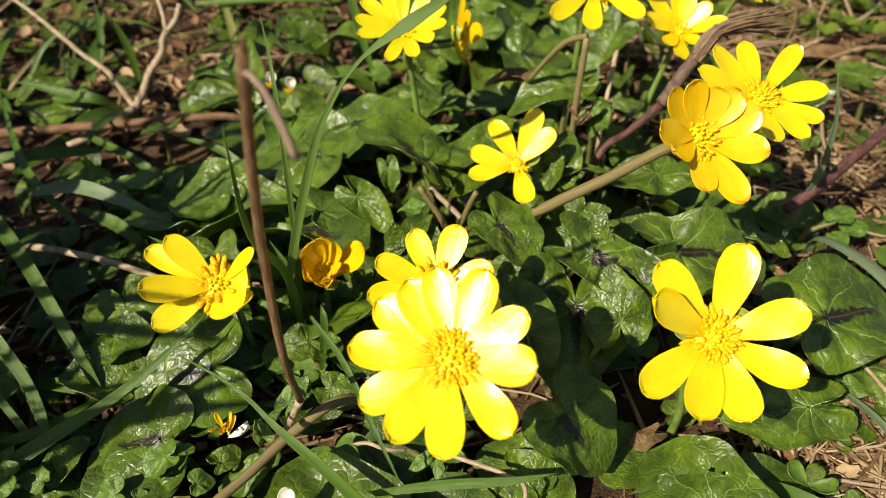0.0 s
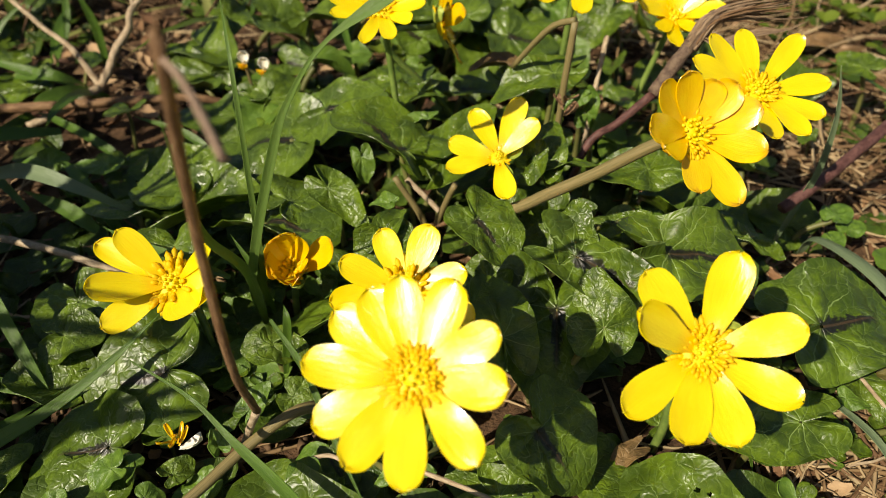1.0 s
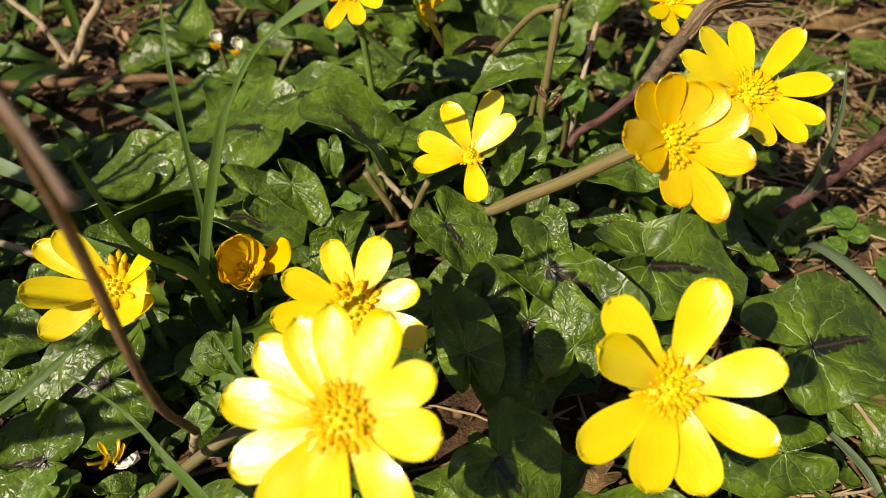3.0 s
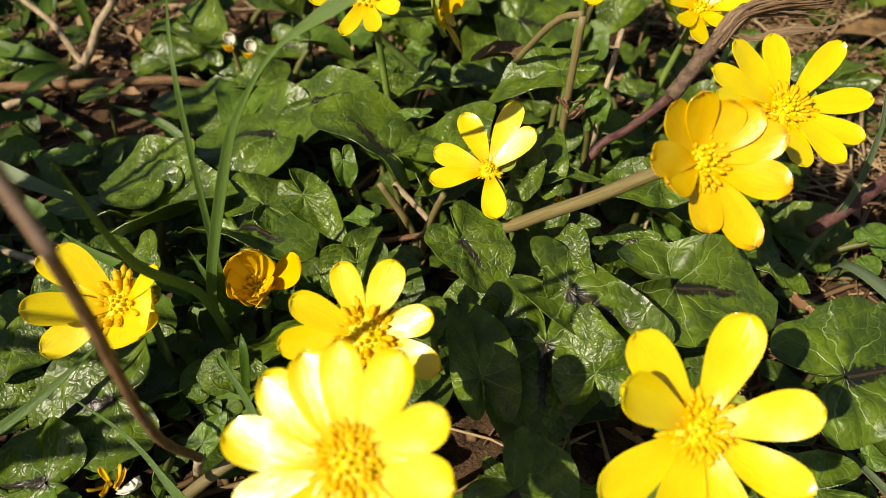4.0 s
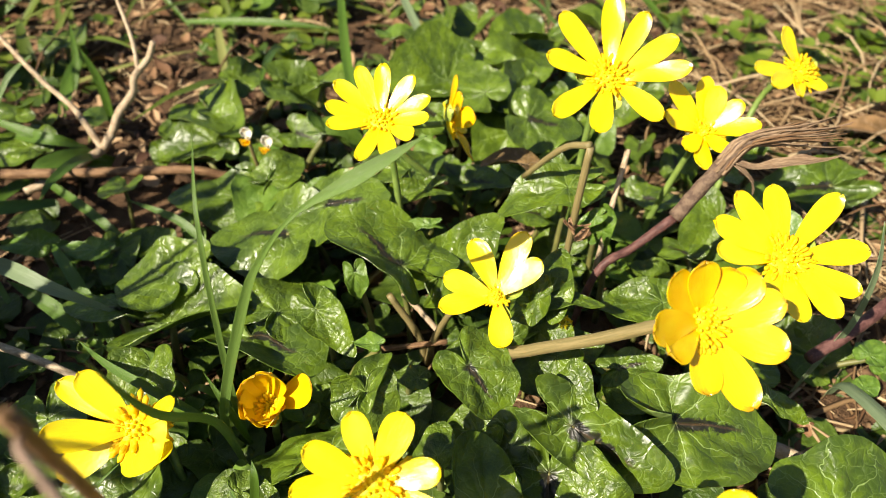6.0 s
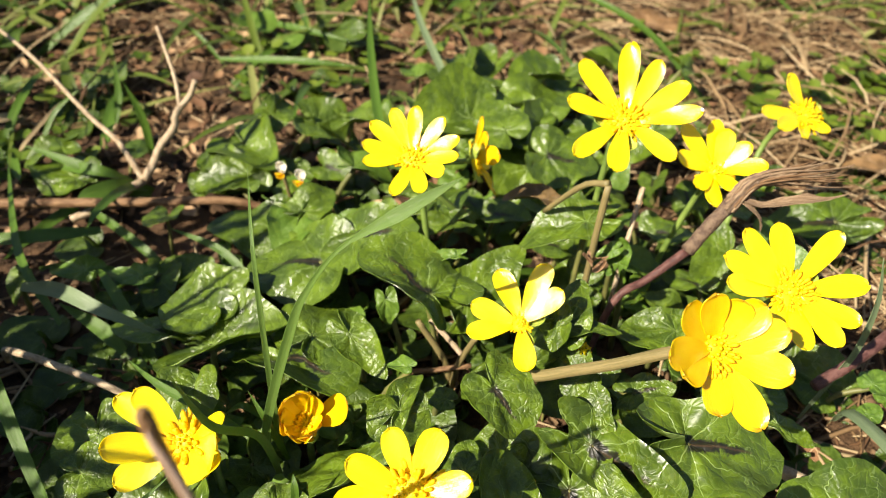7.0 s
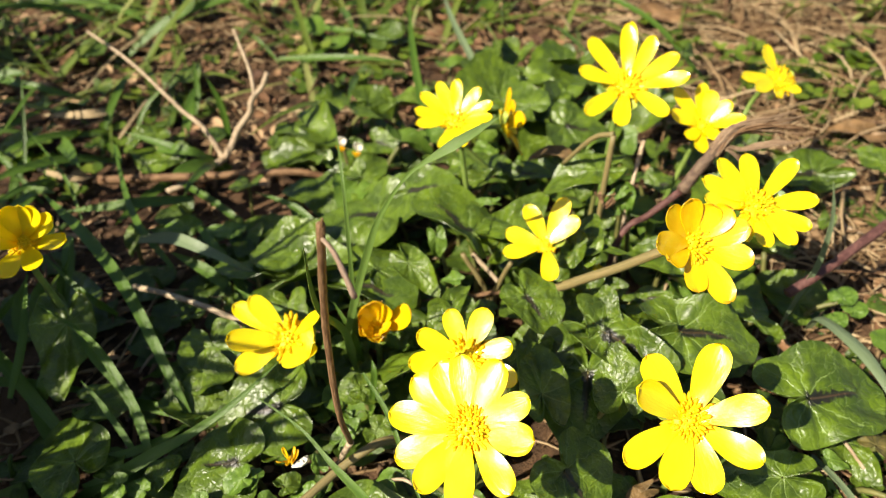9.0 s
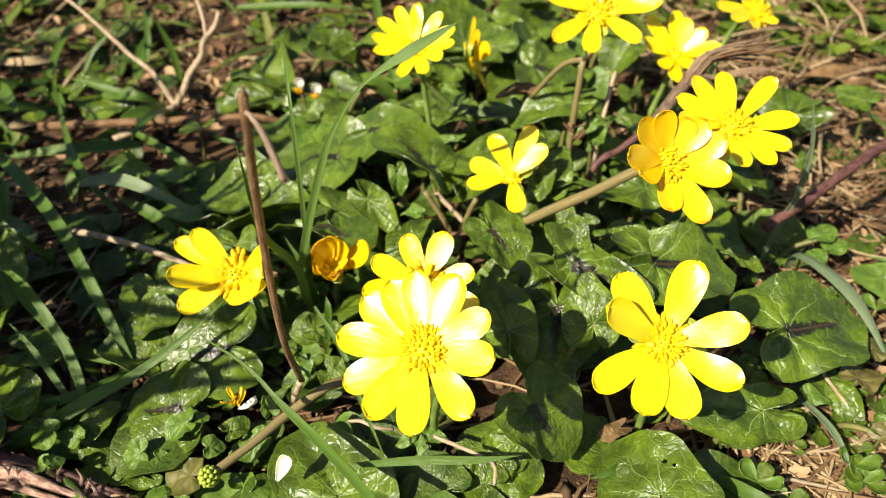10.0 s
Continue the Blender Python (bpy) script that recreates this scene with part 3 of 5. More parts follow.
leaf((-0.1035, 0.0917, 0.0150), (-0.1070, 0.0903, 0.0130), 0.90, 0, 0.10, 0.12, 2)
leaf((-0.0982, 0.1069, 0.0100), (-0.0929, 0.1155, 0.0120), 0.65, 0, 0.10, 0.12, 0)
leaf((-0.1001, 0.1022, 0.0120), (-0.1057, 0.1035, 0.0120), 0.90, 0, 0.10, 0.12, 2)
leaf((-0.0628, 0.0923, 0.0120), (-0.0711, 0.0944, 0.0100), 1.00, 0, 0.10, 0.12, 3)
leaf((-0.0208, 0.0891, 0.0120), (-0.0415, 0.1048, 0.0160), 0.85, 0, 0.10, 0.12, 0)
leaf((-0.0231, 0.1046, 0.0140), (-0.0233, 0.1111, 0.0160), 1.00, 0, 0.50, 0.12, 2)
leaf((-0.0160, 0.1032, 0.0120), (-0.0213, 0.1028, 0.0100), 1.00, 0, 0.10, 0.12, 2)
leaf((0.0021, 0.1090, 0.0140), (0.0076, 0.1091, 0.0130), 0.60, 0, 0.10, 0.12, 2)
leaf((-0.0002, 0.1065, 0.0140), (0.0006, 0.1030, 0.0120), 0.60, 0, 0.10, 0.12, 2)
leaf((-0.0031, 0.1074, 0.0140), (-0.0072, 0.1053, 0.0120), 0.60, 0, 0.10, 0.12, 2)
leaf((-0.0459, 0.1142, 0.0140), (-0.0474, 0.1163, 0.0180), 0.80, 0, 0.50, 0.12, 2)
leaf((-0.0409, 0.1263, 0.0120), (-0.0367, 0.1321, 0.0160), 0.70, 0, 0.10, 0.12, 2)
leaf((-0.0299, 0.1292, 0.0140), (-0.0227, 0.1255, 0.0120), 0.90, 0, 0.10, 0.12, 0)
leaf((-0.0175, 0.2045, 0.0360), (-0.0157, 0.2003, 0.0280), 0.60, 0, 0.10, 0.12, 2)
leaf((0.0032, 0.2267, 0.0360), (-0.0050, 0.2257, 0.0360), 0.50, 0, 0.50, 0.12, 2)
leaf((0.0002, 0.2491, 0.0320), (-0.0148, 0.2447, 0.0320), 0.50, 0, 0.40, 0.12, 0)
leaf((0.0561, 0.2256, 0.0400), (0.0563, 0.2271, 0.0500), 0.60, 0, 0.10, 0.12, 2)
leaf((0.0531, 0.2250, 0.0460), (0.0466, 0.2239, 0.0420), 0.50, 0, 0.10, 0.12, 2)
leaf((0.0354, 0.1903, 0.0460), (0.0275, 0.1903, 0.0380), 0.85, 0, 0.10, 0.12, 0)
leaf((0.0297, 0.1889, 0.0300), (0.0393, 0.1945, 0.0340), 0.50, 0, 0.40, 0.12, 0)
leaf((-0.0264, 0.1906, 0.0340), (-0.0148, 0.1802, 0.0300), 0.60, 0, 0.10, 0.12, 0)
leaf((-0.0065, 0.1723, 0.0440), (-0.0126, 0.1741, 0.0420), 0.50, 0, 0.50, 0.12, 2)
leaf((0.0214, 0.1591, 0.0280), (0.0103, 0.1537, 0.0200), 0.80, 0, 0.10, 0.12, 0)
leaf((0.0280, 0.1526, 0.0260), (0.0160, 0.1571, 0.0260), 0.80, 0, 0.10, 0.12, 0)
leaf((0.1407, 0.1497, 0.0140), (0.1465, 0.1525, 0.0130), 1.00, 0, 0.10, 0.12, 3)
leaf((0.1324, 0.1382, 0.0140), (0.1395, 0.1439, 0.0130), 1.00, 0, 0.10, 0.12, 3)
leaf((0.1351, 0.1202, 0.0120), (0.1302, 0.1205, 0.0110), 1.00, 0, 0.10, 0.12, 3)
leaf((0.1178, 0.1342, 0.0100), (0.1229, 0.1309, 0.0100), 0.70, 0, 0.10, 0.12, 2)
leaf((0.1250, 0.1422, 0.0090), (0.1327, 0.1273, 0.0090), 0.50, 0, 0.10, 0.12, 0)
leaf((0.1410, 0.2060, 0.0140), (0.1470, 0.2110, 0.0150), 0.95, 0, 0.10, 0.12, 2)
leaf((0.1455, 0.2020, 0.0110), (0.1515, 0.2050, 0.0120), 0.95, 0, 0.10, 0.12, 2)
leaf((0.1360, 0.1940, 0.0130), (0.1405, 0.1975, 0.0140), 0.95, 0, 0.10, 0.12, 2)
leaf((0.1576, 0.1846, 0.0120), (0.1455, 0.1868, 0.0140), 0.80, 0, 0.10, 0.12, 2)
leaf((-0.1465, 0.1406, 0.0180), (-0.1514, 0.1327, 0.0120), 0.70, 0, 0.10, 0.12, 2)
leaf((-0.0971, 0.1610, 0.0140), (-0.0877, 0.1427, 0.0100), 0.85, 0, 0.10, 0.12, 0)
leaf((-0.1303, 0.1340, 0.0120), (-0.1178, 0.1383, 0.0120), 0.85, 0, 0.10, 0.12, 0)
leaf((-0.0906, 0.2917, 0.0140), (-0.1116, 0.2837, 0.0140), 0.80, 0, 0.10, 0.12, 0)
leaf((-0.1770, 0.3003, 0.0140), (-0.1924, 0.2909, 0.0120), 0.70, 0, 0.10, 0.12, 0)
leaf((-0.1516, 0.2191, 0.0160), (-0.1529, 0.2114, 0.0100), 0.70, 0, 0.10, 0.12, 0)
leaf((-0.1318, 0.2269, 0.0140), (-0.1457, 0.2257, 0.0140), 0.50, 0, 0.10, 0.12, 2)
leaf((-0.1117, 0.2267, 0.0140), (-0.1252, 0.2275, 0.0140), 0.50, 0, 0.10, 0.12, 2)
leaf((-0.0758, 0.2127, 0.0220), (-0.0963, 0.2127, 0.0180), 0.80, 0, 0.10, 0.12, 0)


def low_leaves():
    """The lower storey of the leaf carpet, in the gaps between the upper leaves."""
    rnd = random.Random(11)
    kinds = []
    for k in range(9):
        size = rnd.uniform(0.010, 0.017)
        ob = thing("celandine_leaf", (0, 0, 0), "small celandine leaf low in the leaf carpet", "leaf", LEAF_GROUP)
        b = part("blade", blade_mesh(size, rnd.uniform(0.85, 1.15), rnd.uniform(0.05, 0.25), rnd.uniform(0.0, 0.25), 500 + k, 6, 26), (M_LEAF_LOW_SHADE, M_LEAF, M_LEAF_LOW_SHADE, M_LEAF_PALE)[k % 4], ob)
        b.location = (0, 0, 0.007)
        part("petiole", tube([(-0.004, 0, -0.008), (-0.002, 0, 0.004), (0, 0, 0.0068)], 0.0009, 0.0007, 5, 3), M_PETIOLE, ob)
        kinds.append(ob)
    spots = []
    for _ in range(4000):
        x, y = rnd.uniform(-0.21, 0.20), rnd.uniform(0.04, 0.40)
        dense = 1.0 if (-0.115 < x < 0.125 and 0.06 < y < 0.265) else 0.35 if y < 0.33 else 0.15
        if x > 0.03 and y < 0.10 or x > 0.085 and y < 0.125 or x < -0.09 and 0.24 < y < 0.34:
            dense = 0.04
        if rnd.random() < dense and all((x - a) ** 2 + (y - b) ** 2 > 0.0125 ** 2 for a, b in spots):
            spots.append((x, y))
        if len(spots) >= 225:
            break
    spots.sort(key=lambda q: q[0] ** 2 + (q[1] - 0.10) ** 2)
    far = [(rnd.uniform(-0.36, -0.07), rnd.uniform(0.30, 0.52)) for _ in range(24)]
    rest = bmesh.new()
    for x, y in far:
        m = pose(x, y, ground_at(x, y) + rnd.uniform(0.0, 0.008), rnd.uniform(-18, 22), rnd.uniform(-16, 16), rnd.uniform(0, 360)) @ Matrix.Scale(rnd.uniform(0.8, 1.5), 4)
        copy_thing(kinds[len(bpy.data.objects) % len(kinds)], m)
    for i, (x, y) in enumerate(spots):
        m = pose(x, y, ground_at(x, y) + rnd.uniform(0.0, 0.004), rnd.uniform(-18, 12), rnd.uniform(-16, 16), rnd.uniform(0, 360)) @ Matrix.Scale(rnd.uniform(0.75, 1.2), 4)
        if i < len(kinds):
            kinds[i].matrix_basis = m
        elif i < 82:
            copy_thing(kinds[i % len(kinds)], m)
        else:
            for piece in kinds[i % len(kinds)].children:
                me = piece.data.copy()
                me.transform(m @ piece.matrix_local)
                rest.from_mesh(me)
                bpy.data.meshes.remove(me)
    me = bpy.data.meshes.new("leaf_carpet")
    rest.to_mesh(me)
    rest.free()
    me.materials.append(M_LEAF_LOW_SHADE)
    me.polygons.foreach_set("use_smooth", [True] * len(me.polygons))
    tagged(new("leaf_carpet", me), "small celandine leaves, green darkened for shade, covering the soil", "leaves", kind="stuff")


low_leaves()


def middle_leaves():
    """Curled and tilted leaves between the upper ones, and the leafy ground behind the flowers."""
    rnd = random.Random(23)
    kinds = []
    for k in range(12):
        size = rnd.uniform(0.010, 0.019)
        pale = k % 4 == 3
        ob = thing("celandine_leaf", (0, 0, 0), "light green curled celandine leaf between larger ones" if pale else "dark green celandine leaf half hidden under others", "leaf", LEAF_GROUP)
        b = part("blade", blade_mesh(size, rnd.uniform(0.75, 1.1), rnd.uniform(0.1, 0.6), rnd.uniform(0.0, 0.4), 700 + k, 7, 34), (M_LEAF, M_LEAF_SPOT, M_LEAF, M_LEAF_PALE)[k % 4], ob)
        b.matrix_local = pose(0, 0, 0.016, rnd.uniform(-25, 25), rnd.uniform(-20, 25), 0)
        part("petiole", tube([(-0.006, 0, -0.012), (-0.004, 0, 0.006), (0, 0, 0.0156)], 0.0010, 0.0008, 6, 3), M_PETIOLE, ob)
        kinds.append(ob)
    spots = []
    for _ in range(6000):
        if len(spots) < 75:
            x, y, gap = rnd.uniform(-0.09, 0.165), rnd.uniform(0.245, 0.40), 0.0155
            if x > 0.10 and y > 0.31 or x < -0.04 and y > 0.33:
                continue
        else:
            x, y, gap = rnd.uniform(-0.115, 0.135), rnd.uniform(0.075, 0.255), 0.018
            if x > 0.07 and y < 0.13 or x < -0.02 and y < 0.132 or y < 0.112:
                continue
        if any((x - c.x) ** 2 + (y - c.y) ** 2 < ((0.52 if y > 0.185 else 0.66) * ln) ** 2 for c, ln in PLACED):
            continue
        if all((x - a) ** 2 + (y - b) ** 2 > gap ** 2 for a, b in spots):
            spots.append((x, y))
        if len(spots) >= 130:
            break
    for i, (x, y) in enumerate(spots):
        high = rnd.uniform(-0.002, 0.012) if y > 0.25 else rnd.uniform(-0.009, 0.001)
        big = rnd.uniform(0.8, 1.25) * (0.55 if x > 0.145 else 1.0) if y > 0.19 else rnd.uniform(0.5, 0.8)
        m = pose(x, y, ground_at(x, y) + high, rnd.uniform(-26, 18), rnd.uniform(-24, 24), rnd.uniform(0, 360)) @ Matrix.Scale(big, 4)
        if i < len(kinds):
            kinds[i].matrix_basis = m
        else:
            copy_thing(kinds[i % len(kinds)], m)


middle_leaves()
leaf((0.0270, 0.3230, 0.0280), (0.0130, 0.3420, 0.0310), 0.80, 0, 0.20, 0.15, 0)
leaf((-0.0020, 0.3020, 0.0260), (-0.0150, 0.3140, 0.0310), 0.85, 0, 0.15, 0.20, 1)
leaf((0.0000, 0.3330, 0.0240), (-0.0100, 0.3500, 0.0270), 0.80, 0, 0.20, 0.15, 0)
leaf((0.0230, 0.1045, 0.0090), (0.0365, 0.1000, 0.0070), 0.90, 0, 0.12, 0.15, 0)
leaf((0.0190, 0.0985, 0.0070), (0.0075, 0.1010, 0.0080), 0.85, 0, 0.15, 0.15, 0)


# ---- celandine flowers ----
def petal_mesh(length, width, curl, hollow, seed):
    rnd = random.Random(seed)
    skew, wav, ph = rnd.uniform(-0.06, 0.06), rnd.uniform(0.0, 0.02), rnd.uniform(0, 6)
    bend = rnd.uniform(-0.06, 0.06)
    ss = (0.0, 0.12, 0.3, 0.5, 0.68, 0.82, 0.91, 0.965, 0.99, 1.0)
    ww = (0.18, 0.32, 0.60, 0.87, 1.0, 0.95, 0.79, 0.54, 0.31, 0.06)

    def flat(s, t):
        w = float(np.interp(s, ss, ww)) * width * 0.5
        end = s + (0.012 * math.sin(t * 7 + ph) if s > 0.95 else 0.0)
        return 0.03 + 0.97 * end, t * w + bend * s * s + skew * s * (1 - abs(t)) * 0.2

    def at(s, t):
        x, y = flat(s, t)
        z = curl * s * s + hollow * t * t * (0.25 + 0.75 * s) * width - 0.05 * math.sin(math.pi * s) * curl + wav * math.sin(9 * s + ph) * t
        return x * length, y * length, z * length

    us = [1 - (1 - i / 13) ** 1.6 for i in range(14)]
    vs = [j / 4 - 1 for j in range(9)]
    return sheet(us, vs, at, lambda s, t: (s, t * 0.5), 0.0002)


def stamen_meshes(length):
    """A filament and the anther on its end, as two meshes."""
    stalk = tube([(0, 0, 0), (0.03 * length, 0, length * 0.3), (0.10 * length, 0, length * 0.55)], 0.00050, 0.00044, 5, 2)
    head = bmesh.new()
    blob(head, (0.15 * length, 0, length * 0.68), (0.00046, 0.00060, length * 0.37), Euler((0, 0.3, 0)).to_quaternion())
    made = []
    for name, bm, mat in (("stamen", stalk, M_STAMEN), ("anther", head, M_ANTHER)):
        me = bpy.data.meshes.new(name)
        bm.to_mesh(me)
        bm.free()
        me.materials.append(mat)
        me.polygons.foreach_set("use_smooth", [True] * len(me.polygons))
        made.append(me)
    return made


STAMENS = [stamen_meshes(size) for size in (0.0029, 0.0034, 0.0038)]
FLOWER_COUNT = [0]


def flower(centre, facing, size, angles, lift=10, width=0.50, root=None, label="", old=False, lifts=None, stamens=34, stem_mat=None, stem_r=0.0011, spread=0.30, lens=None, curl=0.08, tall=1.0, widths=None, stem_by=()):
    """An open celandine: petals at the given angles round its axis, stamens, carpels, sepals and stem."""
    FLOWER_COUNT[0] += 1
    seed = FLOWER_COUNT[0] * 100
    rnd = random.Random(seed)
    c, za = Vector(centre), Vector(facing).normalized()
    foot = Vector(root) if root else Vector((c.x + rnd.uniform(-0.01, 0.01), c.y + rnd.uniform(0.0, 0.02), 0))
    foot.z = ground_at(foot.x, foot.y) if not root or len(root) < 3 or root[2] == 0 else root[2]
    ob = thing("celandine_flower", foot, label, "flower", "celandine flowers")
    xa = (Vector((1, 0, 0)) - za * za.x).normalized()
    ya = za.cross(xa)
    base = c - foot - za * 0.0022
    turn = Matrix((xa, ya, za)).transposed().to_4x4()
    for i, a in enumerate(angles):
        el = lifts[i] if lifts else lift + rnd.uniform(-5, 5)
        ln = size * (lens[i] if lens else rnd.uniform(0.94, 1.04))
        bm = petal_mesh(ln, (widths[i] if widths else width * rnd.uniform(0.92, 1.08)) * size / ln, curl + rnd.uniform(-0.05, 0.05), rnd.uniform(0.03, 0.11), seed + i)
        pt = part("petal", bm, M_PETAL_OLD if old else M_PETAL, ob)
        pt.matrix_local = Matrix.Translation(base + za * (0.0003 * (i % 3))) @ turn @ pose(0, 0, 0, 0, 0, a) @ pose(0, 0, 0, 0, -el, 0) @ pose(0, 0, 0, rnd.uniform(-8, 8))
    rad = size * spread
    stamens = stamens if stamens > 80 else int(stamens * 1.45)
    for i in range(stamens):
        q = i * 2.39996
        f = math.sqrt((i + 1.5) / (stamens + 1.5))
        r = rad * (0.28 + 0.62 * f)
        st = part_mesh("stamen", STAMENS[i % 3][0], M_STAMEN, ob)
        part_mesh("anther", STAMENS[i % 3][1], M_ANTHER, st)
        lean = (8 + 68 * f ** 1.15) * (1.0 if lift < 45 else 0.5)
        s = (0.82 + 0.4 * (size / 0.018 - 0.6)) * rnd.uniform(0.85, 1.12) * tall
        st.matrix_local = Matrix.Translation(base + za * (r * 0.9 if lift >= 45 else 0.0)) @ turn @ pose(0, 0, 0, 0, 0, math.degrees(q) + rnd.uniform(-10, 10)) @ pose(r * 0.72, 0, 0.0002, 0, lean + rnd.uniform(-8, 8), 0) @ Matrix.Scale(s, 4)
    bm = bmesh.new()
    blob(bm, (0, 0, 0.0008), (rad * 0.42, rad * 0.42, 0.0014))
    blob(bm, (0, 0, 0.0004), (rad * 0.85, rad * 0.85, 0.0013), cuts=2)
    for i in range(22):
        h = 1 - (i + 0.5) / 22
        r = rad * 0.42 * math.sqrt(max(0.0, 1 - h * h))
        q = i * 2.39996
        blob(bm, (r * math.cos(q), r * math.sin(q), 0.0008 + h * 0.0017), (0.0005, 0.0005, 0.00065))
    part("pistil", bm, M_CARPEL, ob, "knobbly greenish yellow pistil").matrix_local = Matrix.Translation(base) @ turn
    for k in range(3):
        sp = part("sepal", petal_mesh(size * 0.45, 0.62, 0.15, 0.3, seed + 60 + k), M_SEPAL, ob, "pale green sepal")
        sp.matrix_local = Matrix.Translation(base - za * 0.0007) @ turn @ pose(0, 0, 0, 0, 0, 40 + 120 * k + rnd.uniform(-20, 20)) @ pose(0, 0, 0, 0, -(min(lifts or (lift,)) - 14), 0)
    low = base - za * min(0.02, base.length * 0.4)
    pts = [(0, 0, -0.003), (base.x * 0.25, base.y * 0.25, max(base.z * 0.35, 0.001)), low, base - za * 0.0006]
    if stem_by:
        pts = [Vector(p) - foot for p in stem_by] + [base - za * 0.0006]
    part("stem", tube(pts, stem_r * 1.15, stem_r * 0.9, 8, 6, 0.03, seed), stem_mat or M_STEM, ob)
    return ob


OPEN = "bright yellow celandine in full bloom with glossy petals"
flower((0.0029, 0.0935, 0.0708), (-0.22, -0.51, 0.83), 0.0186, (97, 62, 25, -9, -49, -94, -129, -155, 173, 144, 120), 9, 0.41, (0.004, 0.115, 0), "large bright yellow celandine with eleven glossy petals", stamens=230, tall=0.82, spread=0.36, curl=0.0,
       lifts=(9, 9, 10, 11, 9, 9, 9, 8, 6, 8, 7), lens=(0.98, 0.99, 0.93, 0.92, 1.0, 1.02, 1.01, 1.05, 1.09, 1.02, 0.97))
flower((0.0003, 0.1283, 0.0558), (-0.03, -0.55, 0.83), 0.0160, (117, 72, 19, -21, 161, -169, -127, -57), 12, 0.42, (0.004, 0.14, 0), "bright yellow celandine with eight spread narrow petals", spread=0.44, stamens=54, tall=1.2, curl=0.02,
       lifts=(10, 15, 16, 11, 16, 9, 14, 16), lens=(0.95, 0.98, 0.88, 1.04, 1.02, 1.07, 1.03, 0.89))
flower((0.0604, 0.1088, 0.0600), (0.0, -0.58, 0.81), 0.0198, (128, 70, 15, -32, -75, -108, -147, 156), 8, 0.43, (0.066, 0.125, 0), "large bright yellow celandine with eight broad glossy petals", spread=0.30, stamens=62, curl=0.02,
       lifts=(10, 9, 17, 10, 10, 10, 9, 26), lens=(1.01, 1.08, 1.0, 1.0, 0.95, 0.96, 1.08, 0.98))
flower((-0.0600, 0.1456, 0.0388), (0.05, -0.55, 0.83), 0.0193, (138, 152, -170, -147, -4, -52, 38), 22, 0.40, (-0.055, 0.15, 0), "tilted yellow celandine with petals swept to one side", spread=0.32, tall=1.35, stamens=40, curl=0.02,
       lifts=(19, 2, 20, 1, 28, 26, 36), lens=(1.0, 1.16, 1.06, 1.04, 0.59, 0.62, 0.9), widths=(0.36, 0.36, 0.40, 0.40, 0.62, 0.66, 0.20))
flower((-0.0342, 0.1630, 0.0268), (0.10, -0.45, 0.88), 0.0146, (114, 76, 22, 150, -176, -138, -100, -62, -30), 50, 0.58, (-0.036, 0.168, 0), "half-closed cup-shaped yellow celandine among grass blades", True, stamens=56, spread=0.27, tall=1.0, curl=0.12,
       lifts=(54, 54, 30, 55, 54, 50, 50, 50, 52), lens=(1.0, 0.97, 1.08, 0.96, 0.82, 0.70, 0.62, 0.62, 0.66))
flower((0.0235, 0.1856, 0.0513), (-0.20, -0.42, 0.88), 0.0153, (111, 69, 36, 161, -164, -80), 8, 0.40, (0.036, 0.200, 0), "yellow celandine with six petals beside curled leaves", spread=0.20, stamens=14, tall=0.7, curl=0.02,
       lifts=(6, 12, 15, 15, 15, 4), lens=(1.12, 1.22, 0.99, 0.98, 1.01, 0.9))
flower((0.0643, 0.1565, 0.0803), (0.15, -0.64, 0.75), 0.0148, (106, 142, -172, -144, -85, -56, -18, 18, 47, 71), 16, 0.52, (0.018, 0.186, 0), "ageing orange-yellow celandine with brown-edged petals", True, stamens=90, stem_mat=M_STEM_BROWN, stem_r=0.0016, spread=0.46, curl=0.1, stem_by=((0.018, 0.186, -0.003), (0.0245, 0.180, 0.0310), (0.0333, 0.1744, 0.0439), (0.0467, 0.1672, 0.0590), (0.0575, 0.1620, 0.0715)),
       lifts=(29, 27, 30, 29, 3, 1, 12, 13, 16, 19), lens=(0.96, 1.01, 1.18, 0.98, 0.99, 1.34, 1.17, 1.09, 0.97, 0.84))
flower((0.0885, 0.1811, 0.0768), (0.12, -0.40, 0.91), 0.0186, (134, 101, 54, 12, -29, -55, -88, -177, 163, -120), 10, 0.34, (0.085, 0.20, 0), OPEN, spread=0.33, stamens=48, curl=0.02,
       lifts=(10, 11, 9, 10, 11, 12, 12, 10, 10, 6), lens=(1.02, 0.95, 1.09, 1.04, 0.92, 0.91, 0.88, 1.0, 1.05, 0.85))
flower((-0.0115, 0.2280, 0.0745), (-0.04, -0.50, 0.86), 0.0154, (144, 119, 95, 58, 24, -2, -29, -72, -105, 174, -167), 16, 0.31, (-0.006, 0.240, 0), OPEN, spread=0.36, stamens=46, curl=0.02,
       lifts=(14, 15, 16, 17, 17, 18, 21, 19, 17, 15, 16), lens=(1.14, 1.09, 1.03, 1.0, 0.99, 0.93, 0.81, 0.9, 0.99, 1.07, 1.02))
flower((0.0080, 0.2557, 0.0560), (0.95, 0.25, 0.16), 0.0180, (78, 102, 60, 118, -70, -95, -118), 14, 0.34, (0.012, 0.262, 0), "yellow celandine seen edge-on on a bent stem", True, spread=0.3, stamens=18)
